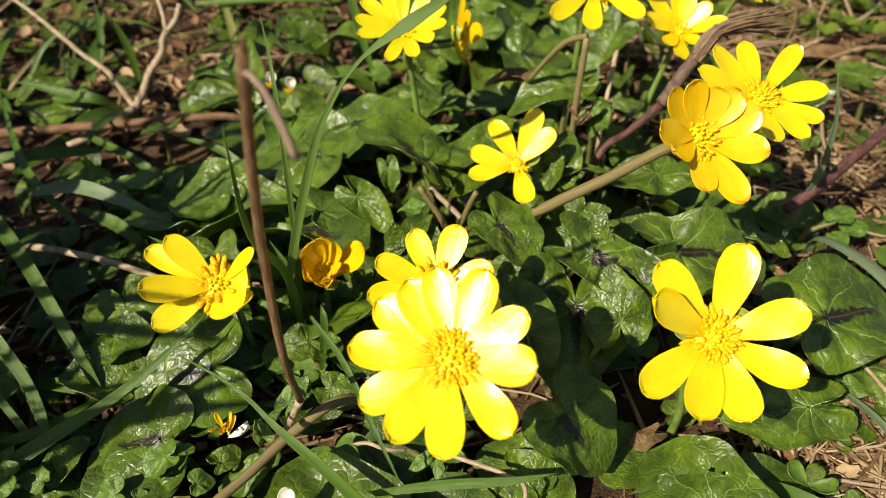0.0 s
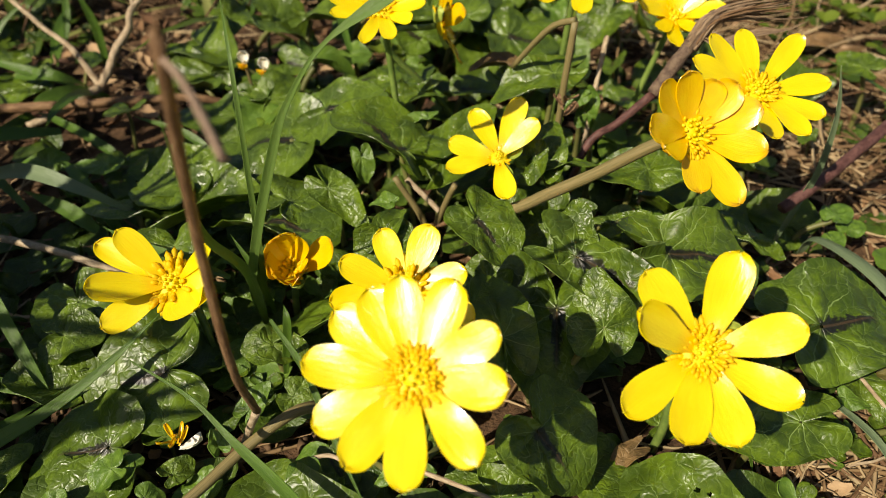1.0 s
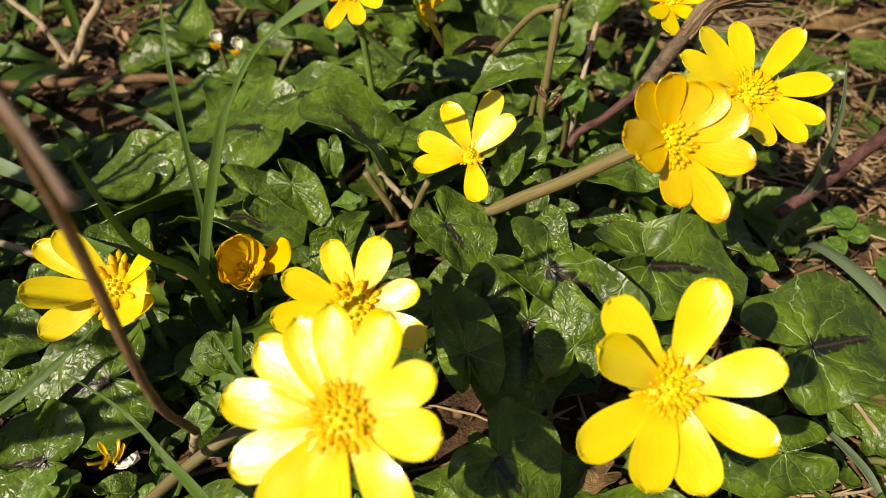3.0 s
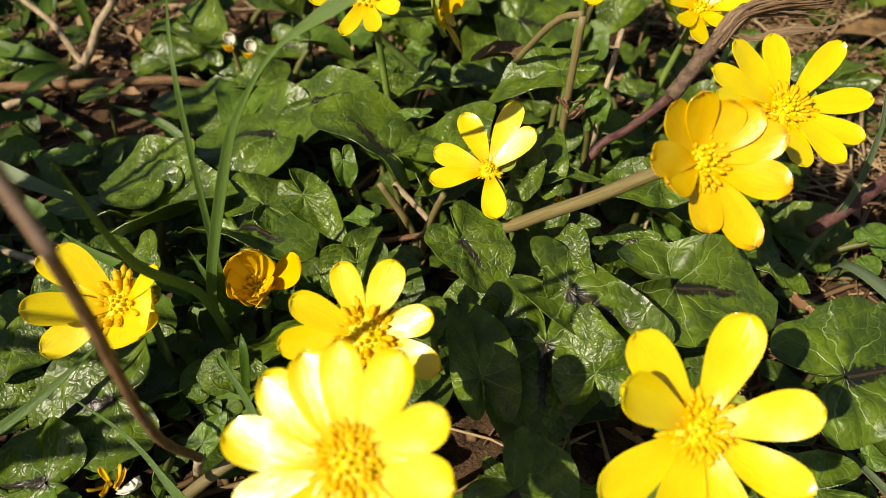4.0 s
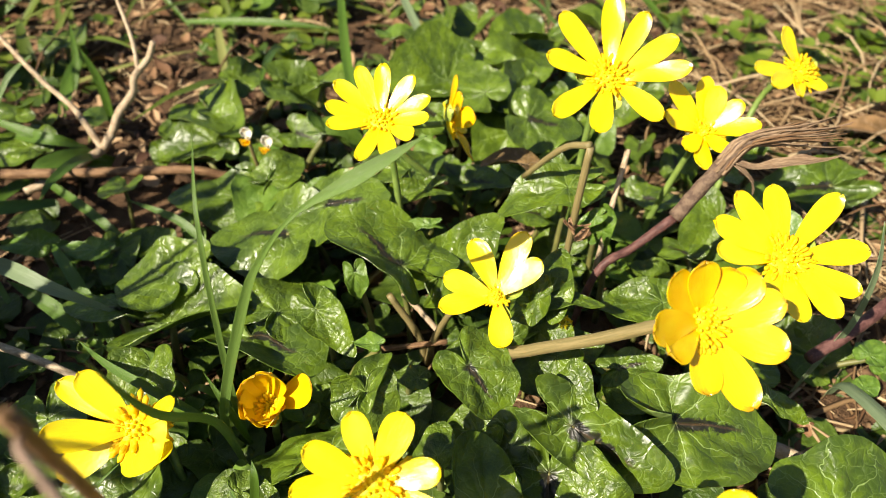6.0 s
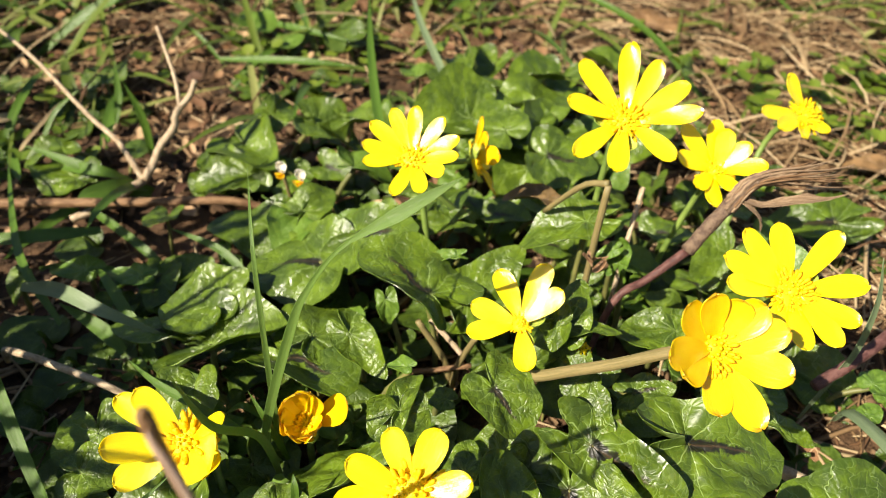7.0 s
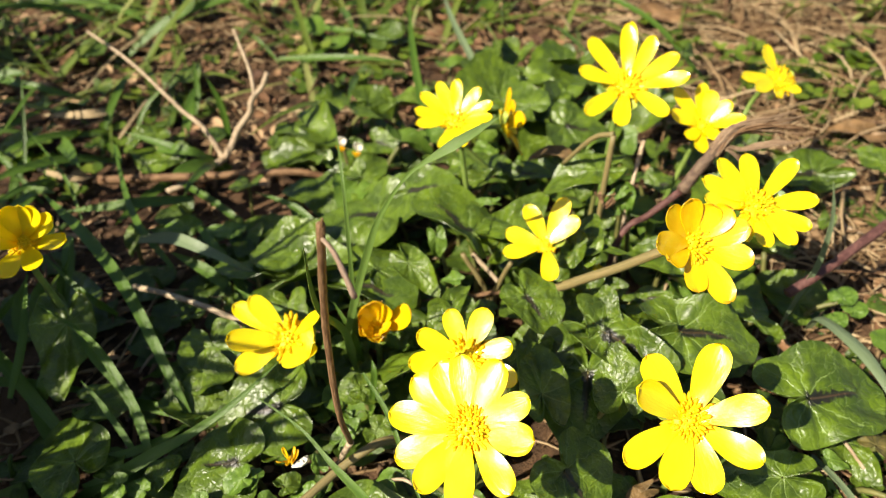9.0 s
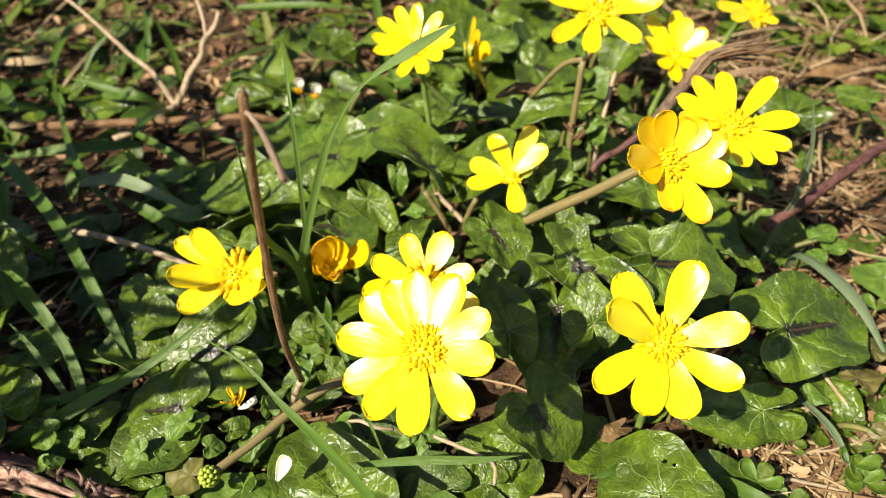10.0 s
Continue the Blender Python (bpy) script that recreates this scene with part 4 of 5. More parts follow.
flower((0.0533, 0.2490, 0.0802), (0.03, -0.60, 0.80), 0.0223, (134, 93, 61, 30, 4, -40, -103, -141, 169), 12, 0.29, (0.05, 0.265, 0), "bright yellow celandine with nine slim pointed petals", spread=0.29, stamens=48, curl=0.02,
       lifts=(12, 11, 13, 12, 12, 14, 14, 12, 14), lens=(1.05, 1.1, 0.95, 1.0, 1.03, 0.9, 0.9, 1.02, 0.92))
flower((0.0845, 0.2465, 0.0652), (-0.02, -0.50, 0.85), 0.0157, (132, 98, 75, 40, 3, -65, -103, -133, 174), 24, 0.37, (0.078, 0.262, 0), OPEN, spread=0.36, stamens=44, curl=0.02,
       lifts=(22, 24, 30, 30, 26, 34, 24, 29, 26), lens=(1.19, 1.06, 0.89, 0.88, 1.01, 0.79, 1.07, 0.91, 1.0))
flower((0.1206, 0.2775, 0.0703), (0.30, -0.45, 0.84), 0.0163, (141, -164, -146, -114, -53), 8, 0.36, (0.098, 0.268, 0), "fading celandine that has lost most of its petals", spread=0.42, stamens=36, curl=0.02,
       lifts=(21, 8, 9, 14, 18), lens=(1.0, 1.29, 1.08, 0.74, 0.59))
flower((-0.1425, 0.1510, 0.0715), (0.35, -0.30, 0.88), 0.0142, (5, 40, 75, 105, 140, 185, 225, 265, 310), 40, 0.46, (-0.147, 0.160, 0), OPEN, lifts=(14, 42, 52, 55, 58, 55, 45, 6, 20), spread=0.34, stamens=50)
BUD = "small green celandine bud showing a little yellow"
flower((0.0437, 0.1916, 0.0350), (-0.2, -0.6, 0.75), 0.0052, (0, 60, 120, 180, 240, 300), 70, 0.6, (0.045, 0.198, 0), BUD, stamens=10, spread=0.5, tall=0.6, curl=0.3)


# ---- grass ----
def ribbon(points, width, keel=0.25, steps=7, bm=None, cross=5, up=(0, 0, 1), point=1.0, widths=None):
    """A grass blade through points, tapered to its tip, with a keel along the middle."""
    path = smooth_path(points, steps)
    n = len(path)
    sides, ups = [], []
    for i in range(n):
        way = (path[min(i + 1, n - 1)] - path[max(i - 1, 0)]).normalized()
        s = way.cross(Vector(up))
        s = s.normalized() if s.length > 0.15 else (sides[-1] if sides else way.orthogonal().normalized())
        if sides and s.dot(sides[-1]) < 0:
            s = -s
        s = (s + sides[-1] * 2).normalized() if sides else s
        sides.append(s)
        ups.append(s.cross(way).normalized())

    def at(i, t):
        f = i / (n - 1)
        w = width * 0.5 * (0.55 + 0.45 * min(1.0, f * 4)) * max(0.03, 1 - max(0.0, (f - 0.45) / 0.55) ** 1.7 * point)
        if widths:
            w = width * 0.5 * float(np.interp(f, [k / (len(widths) - 1) for k in range(len(widths))], widths))
        return path[i] + sides[i] * (t * w) + ups[i] * (abs(t) * w * keel)

    return sheet(list(range(n)), [2 * j / (cross - 1) - 1 for j in range(cross)], at, lambda i, t: (i / (n - 1) * 2, t), 0.00018, bm)


def blade(points, width, material, widths=None):
    foot = Vector(points[0])
    ob = ribbon([Vector(p) - foot for p in points], width, up=(0.25, -0.6, 0.75), widths=widths)
    me = bpy.data.meshes.new("grass_blade")
    ob.to_mesh(me)
    ob.free()
    me.materials.append(material)
    me.polygons.foreach_set("use_smooth", [True] * len(me.polygons))
    made = new("grass_blade", me)
    made.location = foot
    return tagged(made, {M_GRASS: "long green grass blade arching over the leaves", M_GRASS_TALL: "tall fresh green grass blade standing among the leaves", M_GRASS_PALE: "dull grey-green grass blade lying over the leaves"}.get(material, "dry tan grass blade lying among green ones"), "grass", "grass blades")


blade([(-0.0440, 0.1640, 0.0000), (-0.0430, 0.1557, 0.0304), (-0.0325, 0.1591, 0.0705), (-0.0268, 0.1611, 0.0844), (-0.0187, 0.1620, 0.0963), (-0.0072, 0.1638, 0.1046), (0.0064, 0.1711, 0.1107)], 0.0034, M_GRASS_TALL, (0.5, 0.58, 0.68, 0.76, 0.74, 0.62, 0.46, 0.38, 0.30, 0.30, 0.6, 1.0, 0.7, 0.03))
blade([(-0.0436, 0.1650, 0.0000), (-0.0426, 0.1630, 0.0197), (-0.0401, 0.1581, 0.0414), (-0.0398, 0.1633, 0.0879), (-0.0460, 0.1849, 0.0991)], 0.0017, M_GRASS_TALL)
blade([(-0.0420, 0.1580, 0.0000), (-0.0418, 0.1502, 0.0376), (-0.0437, 0.1337, 0.0668), (-0.0385, 0.1176, 0.1067)], 0.0024, M_GRASS_TALL)
blade([(-0.0945, 0.1300, 0.0060), (-0.1061, 0.1433, 0.0220), (-0.1271, 0.1672, 0.0340), (-0.1502, 0.1881, 0.0400), (-0.1802, 0.2114, 0.0420)], 0.0046, M_GRASS, (0.35, 0.6, 0.75, 0.85, 0.95, 1.0, 1.0, 0.8, 0.1))
blade([(-0.1208, 0.1026, 0.0100), (-0.1022, 0.1118, 0.0140), (-0.0790, 0.1252, 0.0240), (-0.0619, 0.1404, 0.0340)], 0.0030, M_GRASS)
blade([(-0.0650, 0.1244, 0.0340), (-0.0501, 0.1171, 0.0300), (-0.0387, 0.1081, 0.0260), (-0.0251, 0.0963, 0.0260), (-0.0086, 0.0791, 0.0300)], 0.0026, M_GRASS, (0.12, 0.3, 0.4, 0.55, 0.9, 1.0, 1.0, 0.9))
blade([(-0.0164, 0.0943, 0.0200), (0.0012, 0.0933, 0.0260), (0.0165, 0.0920, 0.0300), (0.0276, 0.0929, 0.0320)], 0.0024, M_GRASS)
blade([(-0.0321, 0.1309, 0.0420), (-0.0229, 0.1203, 0.0360), (-0.0152, 0.1062, 0.0300), (-0.0069, 0.0938, 0.0200)], 0.0016, M_GRASS)
blade([(0.1175, 0.1960, 0.0060), (0.1190, 0.1950, 0.0250), (0.1205, 0.1940, 0.0420), (0.1200, 0.1960, 0.0600), (0.1170, 0.1990, 0.0740)], 0.0030, M_GRASS_PALE)
blade([(0.1280, 0.1960, 0.0060), (0.1290, 0.1930, 0.0160), (0.1340, 0.1760, 0.0220), (0.1400, 0.1610, 0.0200), (0.1470, 0.1450, 0.0100)], 0.0062, M_GRASS_PALE)
blade([(-0.0996, 0.1058, 0.0060), (-0.1093, 0.1159, 0.0140), (-0.1204, 0.1248, 0.0240), (-0.1278, 0.1294, 0.0300)], 0.0021, M_GRASS)
blade([(-0.0995, 0.1068, 0.0060), (-0.1055, 0.1202, 0.0200), (-0.1158, 0.1313, 0.0300), (-0.1300, 0.1428, 0.0360), (-0.1541, 0.1556, 0.0360)], 0.0030, M_GRASS)
blade([(-0.1263, 0.0991, 0.0040), (-0.1095, 0.1072, 0.0120), (-0.0938, 0.1161, 0.0180), (-0.0794, 0.1262, 0.0200)], 0.0042, M_GRASS)
blade([(-0.1302, 0.1129, 0.0120), (-0.1143, 0.1115, 0.0140), (-0.1015, 0.1186, 0.0140), (-0.0910, 0.1318, 0.0120)], 0.0030, M_GRASS)
blade([(-0.0294, 0.2838, 0.0300), (-0.0382, 0.3138, 0.0400), (-0.0449, 0.3424, 0.0500), (-0.0507, 0.3756, 0.0600)], 0.0040, M_GRASS)
blade([(-0.0025, 0.3393, 0.0200), (-0.0130, 0.3578, 0.0300), (-0.0285, 0.3923, 0.0400), (-0.0387, 0.4286, 0.0450)], 0.0040, M_GRASS_PALE)
blade([(-0.1454, 0.2107, 0.0200), (-0.1241, 0.2016, 0.0300), (-0.1064, 0.1947, 0.0300), (-0.0889, 0.1989, 0.0140)], 0.0050, M_GRASS_PALE)
blade([(-0.1277, 0.2000, 0.0150), (-0.1548, 0.2268, 0.0200), (-0.1916, 0.2851, 0.0200)], 0.0032, M_GRASS)
blade([(-0.0703, 0.2277, 0.0160), (-0.0840, 0.2356, 0.0220), (-0.1026, 0.2400, 0.0260)], 0.0030, M_GRASS)
blade([(-0.0491, 0.1563, 0.0300), (-0.0615, 0.1606, 0.0320), (-0.0788, 0.1693, 0.0300), (-0.0919, 0.1783, 0.0280)], 0.0026, M_GRASS)
blade([(-0.1023, 0.1919, 0.0140), (-0.1137, 0.1992, 0.0160), (-0.1307, 0.2065, 0.0180)], 0.0050, M_GRASS)
blade([(-0.0492, 0.1681, 0.0200), (-0.0536, 0.1672, 0.0260), (-0.0600, 0.1681, 0.0200)], 0.0020, M_GRASS)
blade([(-0.0400, 0.1599, 0.0120), (-0.0427, 0.1585, 0.0300), (-0.0488, 0.1628, 0.0400)], 0.0020, M_GRASS)
blade([(-0.1553, 0.1269, 0.0200), (-0.1561, 0.1440, 0.0300), (-0.1638, 0.1681, 0.0400)], 0.0030, M_GRASS)
blade([(-0.0966, 0.1054, 0.0080), (-0.1135, 0.1295, 0.0200), (-0.1322, 0.1436, 0.0260), (-0.1429, 0.1557, 0.0300)], 0.0034, M_GRASS)
blade([(-0.1555, 0.1644, 0.0200), (-0.1582, 0.1823, 0.0300), (-0.1596, 0.1923, 0.0360)], 0.0030, M_GRASS)
blade([(-0.0334, 0.1382, 0.0120), (-0.0311, 0.1396, 0.0300), (-0.0320, 0.1430, 0.0340)], 0.0022, M_GRASS)
blade([(0.0631, 0.1120, 0.0100), (0.0550, 0.1019, 0.0140), (0.0469, 0.0979, 0.0140)], 0.0024, M_GRASS)
blade([(0.1137, 0.1368, 0.0080), (0.1193, 0.1201, 0.0120), (0.1232, 0.1081, 0.0080)], 0.0026, M_GRASS_PALE)
blade([(0.0847, 0.1047, 0.0080), (0.0927, 0.0967, 0.0120), (0.1040, 0.0923, 0.0100)], 0.0040, M_GRASS)
blade([(0.0511, 0.1412, 0.0200), (0.0571, 0.1410, 0.0260), (0.0634, 0.1425, 0.0300)], 0.0024, M_GRASS)
blade([(-0.2385, 0.2731, 0.0300), (-0.2377, 0.2974, 0.0350), (-0.2364, 0.3074, 0.0360)], 0.0020, M_GRASS)
blade([(-0.1346, 0.4448, 0.0100), (-0.0996, 0.4280, 0.0140), (-0.0688, 0.4204, 0.0120)], 0.0040, M_GRASS)
blade([(-0.1357, 0.3917, 0.0120), (-0.0906, 0.3846, 0.0180), (-0.0571, 0.3896, 0.0140)], 0.0040, M_GRASS)
blade([(-0.1696, 0.2865, 0.0140), (-0.1516, 0.2808, 0.0180), (-0.1418, 0.2873, 0.0100)], 0.0050, M_GRASS)
blade([(-0.1577, 0.1688, 0.0200), (-0.1567, 0.1727, 0.0300), (-0.1520, 0.1781, 0.0400)], 0.0030, M_GRASS)
blade([(-0.1616, 0.1585, 0.0180), (-0.1619, 0.1638, 0.0280), (-0.1605, 0.1700, 0.0360)], 0.0060, M_GRASS)
blade([(-0.1683, 0.1549, 0.0200), (-0.1690, 0.1619, 0.0280), (-0.1643, 0.1686, 0.0380)], 0.0034, M_GRASS)
blade([(-0.1370, 0.1697, 0.0180), (-0.1440, 0.1673, 0.0300), (-0.1632, 0.1781, 0.0380)], 0.0026, M_GRASS)
blade([(-0.1838, 0.1620, 0.0160), (-0.1759, 0.1669, 0.0240), (-0.1696, 0.1721, 0.0300)], 0.0026, M_GRASS)
blade([(-0.1393, 0.2530, 0.0100), (-0.1623, 0.2364, 0.0180), (-0.1938, 0.2333, 0.0140)], 0.0050, M_GRASS)
blade([(-0.1466, 0.2877, 0.0100), (-0.1617, 0.2840, 0.0180), (-0.1878, 0.2916, 0.0200)], 0.0042, M_GRASS)
blade([(-0.2786, 0.3256, 0.0300), (-0.2436, 0.3160, 0.0300), (-0.2256, 0.3259, 0.0180)], 0.0042, M_GRASS)
blade([(-0.1398, 0.3065, 0.0080), (-0.1416, 0.3101, 0.0260), (-0.1466, 0.3120, 0.0420)], 0.0036, M_GRASS)
blade([(-0.1673, 0.3305, 0.0080), (-0.1661, 0.3379, 0.0200), (-0.1672, 0.3444, 0.0340)], 0.0034, M_GRASS)
blade([(-0.2131, 0.3287, 0.0100), (-0.2189, 0.3138, 0.0160), (-0.2518, 0.3169, 0.0120)], 0.0050, M_GRASS_DRY)
blade([(-0.2000, 0.3417, 0.0100), (-0.1948, 0.3052, 0.0140), (-0.2020, 0.3006, 0.0060)], 0.0020, M_GRASS_DRY)
blade([(-0.0930, 0.3329, 0.0080), (-0.1065, 0.3313, 0.0120), (-0.1217, 0.3360, 0.0100)], 0.0022, M_GRASS_DRY)
blade([(-0.1094, 0.3255, 0.0060), (-0.0973, 0.3262, 0.0120), (-0.0840, 0.3322, 0.0140)], 0.0016, M_GRASS_DRY)
blade([(-0.2278, 0.2703, 0.0100), (-0.2043, 0.2613, 0.0120), (-0.1964, 0.2695, 0.0080)], 0.0030, M_GRASS_DRY)
blade([(-0.2351, 0.2725, 0.0100), (-0.2392, 0.2900, 0.0260), (-0.2433, 0.3059, 0.0400)], 0.0022, M_GRASS)
blade([(-0.1858, 0.2335, 0.0100), (-0.1987, 0.2506, 0.0200), (-0.2282, 0.2761, 0.0300)], 0.0016, M_GRASS)
blade([(-0.1925, 0.3062, 0.0080), (-0.1874, 0.3188, 0.0200), (-0.1744, 0.3260, 0.0300)], 0.0024, M_GRASS)


def stuff(name, verts, faces, material, label, category, uvs=None):
    me = bpy.data.meshes.new(name)
    me.from_pydata(verts, [], faces)
    me.materials.append(material)
    me.polygons.foreach_set("use_smooth", [True] * len(faces))
    return tagged(new(name, me), label, category, kind="stuff")


def strip(verts, faces, pts, width, thick, side=None):
    """A thin bar with a lens-shaped section along pts, added to the lists."""
    n, first = len(pts), len(verts)
    for i, p in enumerate(pts):
        way = (pts[min(i + 1, n - 1)] - pts[max(i - 1, 0)]).normalized()
        s = side or way.cross(Vector((0, 0, 1)))
        s = s.normalized() if s.length > 1e-4 else Vector((1, 0, 0))
        u = s.cross(way)
        f = i / (n - 1)
        w = width * 0.5 * (1 - 0.75 * abs(2 * f - 1) ** 3)
        verts.extend([p + s * w, p + u * thick, p - s * w, p - u * thick])
    for i in range(n - 1):
        a, b = first + 4 * i, first + 4 * i + 4
        for k in range(4):
            m = (k + 1) % 4
            faces.append((a + k, b + k, b + m, a + m))


def straw():
    """Dry stems and blades lying about on the soil."""
    rnd = random.Random(5)
    verts, faces = [], []
    count = 0
    while count < 10300:
        if count < 1100:
            x, y = rnd.choice(((rnd.uniform(0.04, 0.17), rnd.uniform(0.05, 0.14)), (rnd.uniform(0.065, 0.14), rnd.uniform(0.06, 0.11)), (rnd.uniform(0.10, 0.22), rnd.uniform(0.12, 0.32))))
        else:
            x, y = rnd.uniform(-0.55, 0.48), rnd.uniform(0.03, 0.80)
        patch = noise.noise((x * 9, y * 9, 8.0))
        want = 0.30 + 0.5 * patch + (0.5 if x > 0.09 and (y > 0.24 or y < 0.13) else 0.0) + (0.2 if y > 0.3 else 0.0) - (0.12 if x < 0.02 and y > 0.24 else 0.0)
        if rnd.random() > want:
            continue
        count += 1
        ln = rnd.uniform(0.006, 0.045) * (1.5 if rnd.random() < 0.15 else 1)
        q = rnd.gauss(0.3, 0.9) + (math.pi if rnd.random() < 0.5 else 0)
        z = ground_at(x, y) + rnd.uniform(0.0005, 0.0035)
        tilt, bow = rnd.gauss(0, 0.10), rnd.gauss(0, 0.12)
        pts = []
        for k in range(4):
            f = k / 3 - 0.5
            pts.append(Vector((x + math.cos(q) * ln * f - math.sin(q) * ln * bow * (4 * f * f), y + math.sin(q) * ln * f + math.cos(q) * ln * bow * (4 * f * f), max(z + tilt * ln * f, ground_at(x, y)))))
        if count <= 240:
            piece = part("straw", tube([p - pts[0] for p in pts], rnd.uniform(0.0004, 0.0010), rnd.uniform(0.0003, 0.0007), 6, 2, 0.12, count), (M_TWIG, M_STALK, M_STALK, M_GRASS_DRY)[count % 4], None)
            piece.location = pts[0]
            tagged(piece, "brown dry stem lying on the soil" if count % 4 in (1, 2) else "tan dry straw lying on the soil", "straw", "loose straws")
            continue
        strip(verts, faces, pts, rnd.uniform(0.0006, 0.0022 if y < 0.24 else 0.0016), rnd.uniform(0.0002, 0.0005))
    for _ in range(480):
        if rnd.random() < 0.8:
            x, y = rnd.uniform(0.105, 0.36), rnd.uniform(0.24, 0.52)
        else:
            x, y = rnd.uniform(-0.40, 0.20), rnd.uniform(0.33, 0.60)
        ln, q, up = rnd.uniform(0.03, 0.10), rnd.uniform(0, 6.28), rnd.uniform(0.05, 0.45)
        pts = [Vector((x + math.cos(q + 0.5 * f) * ln * f, y + math.sin(q + 0.5 * f) * ln * f, ground_at(x, y) + ln * up * (f - 0.8 * f * f) * 1.6)) for f in (0, 0.2, 0.4, 0.6, 0.8, 1.0)]
        strip(verts, faces, pts, rnd.uniform(0.0008, 0.0022), 0.0003)
    stuff("straw", verts, faces, M_STRAW, "scattered tan dry straw and stems on the soil", "straw")


def crumbs():
    """Clods, bark crumbs and bits of dead leaf on the soil."""
    rnd = random.Random(6)
    verts, faces = [], []
    shape = [(1, 0, 0), (0.3, 0.9, 0.1), (-0.8, 0.5, 0), (-0.7, -0.6, 0.1), (0.4, -0.8, 0), (0.0, 0.0, 0.5), (0.1, 0.0, -0.4)]
    for _ in range(9000):
        x, y = rnd.uniform(-0.48, 0.42), rnd.uniform(0.03, 0.75)
        s = rnd.uniform(0.0008, 0.0036) * (1.6 if rnd.random() < 0.08 else 1)
        m = pose(x, y, ground_at(x, y) + s * 0.25, rnd.uniform(-30, 30), rnd.uniform(-30, 30), rnd.uniform(0, 360))
        k = len(verts)
        verts.extend(m @ Vector((a * s * rnd.uniform(0.7, 1.3), b * s * 0.7 * rnd.uniform(0.6, 1.3), c * s)) for a, b, c in shape)
        for i in range(5):
            faces.append((k + i, k + (i + 1) % 5, k + 5))
            faces.append((k + (i + 1) % 5, k + i, k + 6))
    stuff("soil_crumbs", verts, faces, M_CRUMB, "brown soil crumbs and bark bits on the ground", "soil")


def herbs():
    """Tiny round-leaved seedlings in the gaps and on the open soil behind."""
    rnd = random.Random(7)
    verts, faces = [], []

    def leaflet(p, q, tilt, s):
        m = Matrix.Translation(p) @ pose(0, 0, 0, 0, 0, q) @ pose(0, 0, 0, 0, -tilt, 0)
        k = len(verts)
        verts.append(m @ Vector((0, 0, 0)))
        rim = 9
        for i in range(rim):
            a = math.pi * (i / (rim - 1) * 2 - 1) * 0.93
            verts.append(m @ Vector((s * (0.55 + 0.45 * math.cos(a)), s * 0.42 * math.sin(a), s * 0.10 * abs(math.sin(a)))))
        c = len(verts)
        verts.append(m @ Vector((s * 0.5, 0, -s * 0.05)))
        for i in range(rim - 1):
            faces.append((c, k + 1 + i, k + 2 + i))
        faces.append((c, k + rim, k))
        faces.append((c, k, k + 1))

    leaflets = []
    for k in range(4):
        me = bpy.data.meshes.new("leaflet")
        bm = petal_mesh(0.006, 0.80, 0.06, 0.25, 1200 + k)
        bm.to_mesh(me)
        bm.free()
        me.materials.append((M_LEAF_PALE, M_LEAF)[k % 2])
        me.polygons.foreach_set("use_smooth", [True] * len(me.polygons))
        leaflets.append(me)
    made = 0
    while made < 1150:
        x, y = rnd.uniform(-0.45, 0.40), rnd.uniform(0.05, 0.70)
        patch = noise.noise((x * 11, y * 11, 21.0))
        want = 0.03 + 1.5 * patch + (0.12 if y < 0.3 else 0.0) + (0.10 if x < -0.05 and y > 0.26 else 0.0)
        if rnd.random() > want:
            continue
        made += 1
        if x < -0.085 and rnd.random() < 0.6:
            continue
        h = rnd.uniform(0.002, 0.012)
        s = rnd.uniform(0.0035, 0.0070 if y < 0.22 else 0.0100)
        q = rnd.uniform(0, 360)
        if y < 0.25 and abs(x) < 0.20:
            ob = thing("seedling", (x, y, ground_at(x, y)), "tiny fresh green seedling with round leaves on the soil", "seedling", "seedlings")
            part("stem", tube([(0, 0, -0.001), (0, 0, h * 0.5), (0, 0, h)], 0.0006, 0.0005, 5, 2), M_PETIOLE, ob)
            for k in range(rnd.choice((2, 3, 4, 4))):
                piece = part_mesh("leaflet", leaflets[(made + k) % 4], M_LEAF_PALE, ob)
                piece.matrix_local = pose(0, 0, h) @ pose(0, 0, 0, 0, 0, q + k * 92 + rnd.uniform(-15, 15)) @ pose(0, 0, 0, 0, -rnd.uniform(-5, 35), 0) @ Matrix.Scale(s / 0.006 * rnd.uniform(0.8, 1.2), 4)
            continue
        for k in range(rnd.choice((2, 3, 4, 4))):
            leaflet(Vector((x, y, ground_at(x, y) + h)), q + k * 92 + rnd.uniform(-15, 15), rnd.uniform(-5, 35), s * rnd.uniform(0.8, 1.2))
    stuff("seedlings", verts, faces, M_HERB, "tiny fresh green seedlings growing between litter", "seedlings")


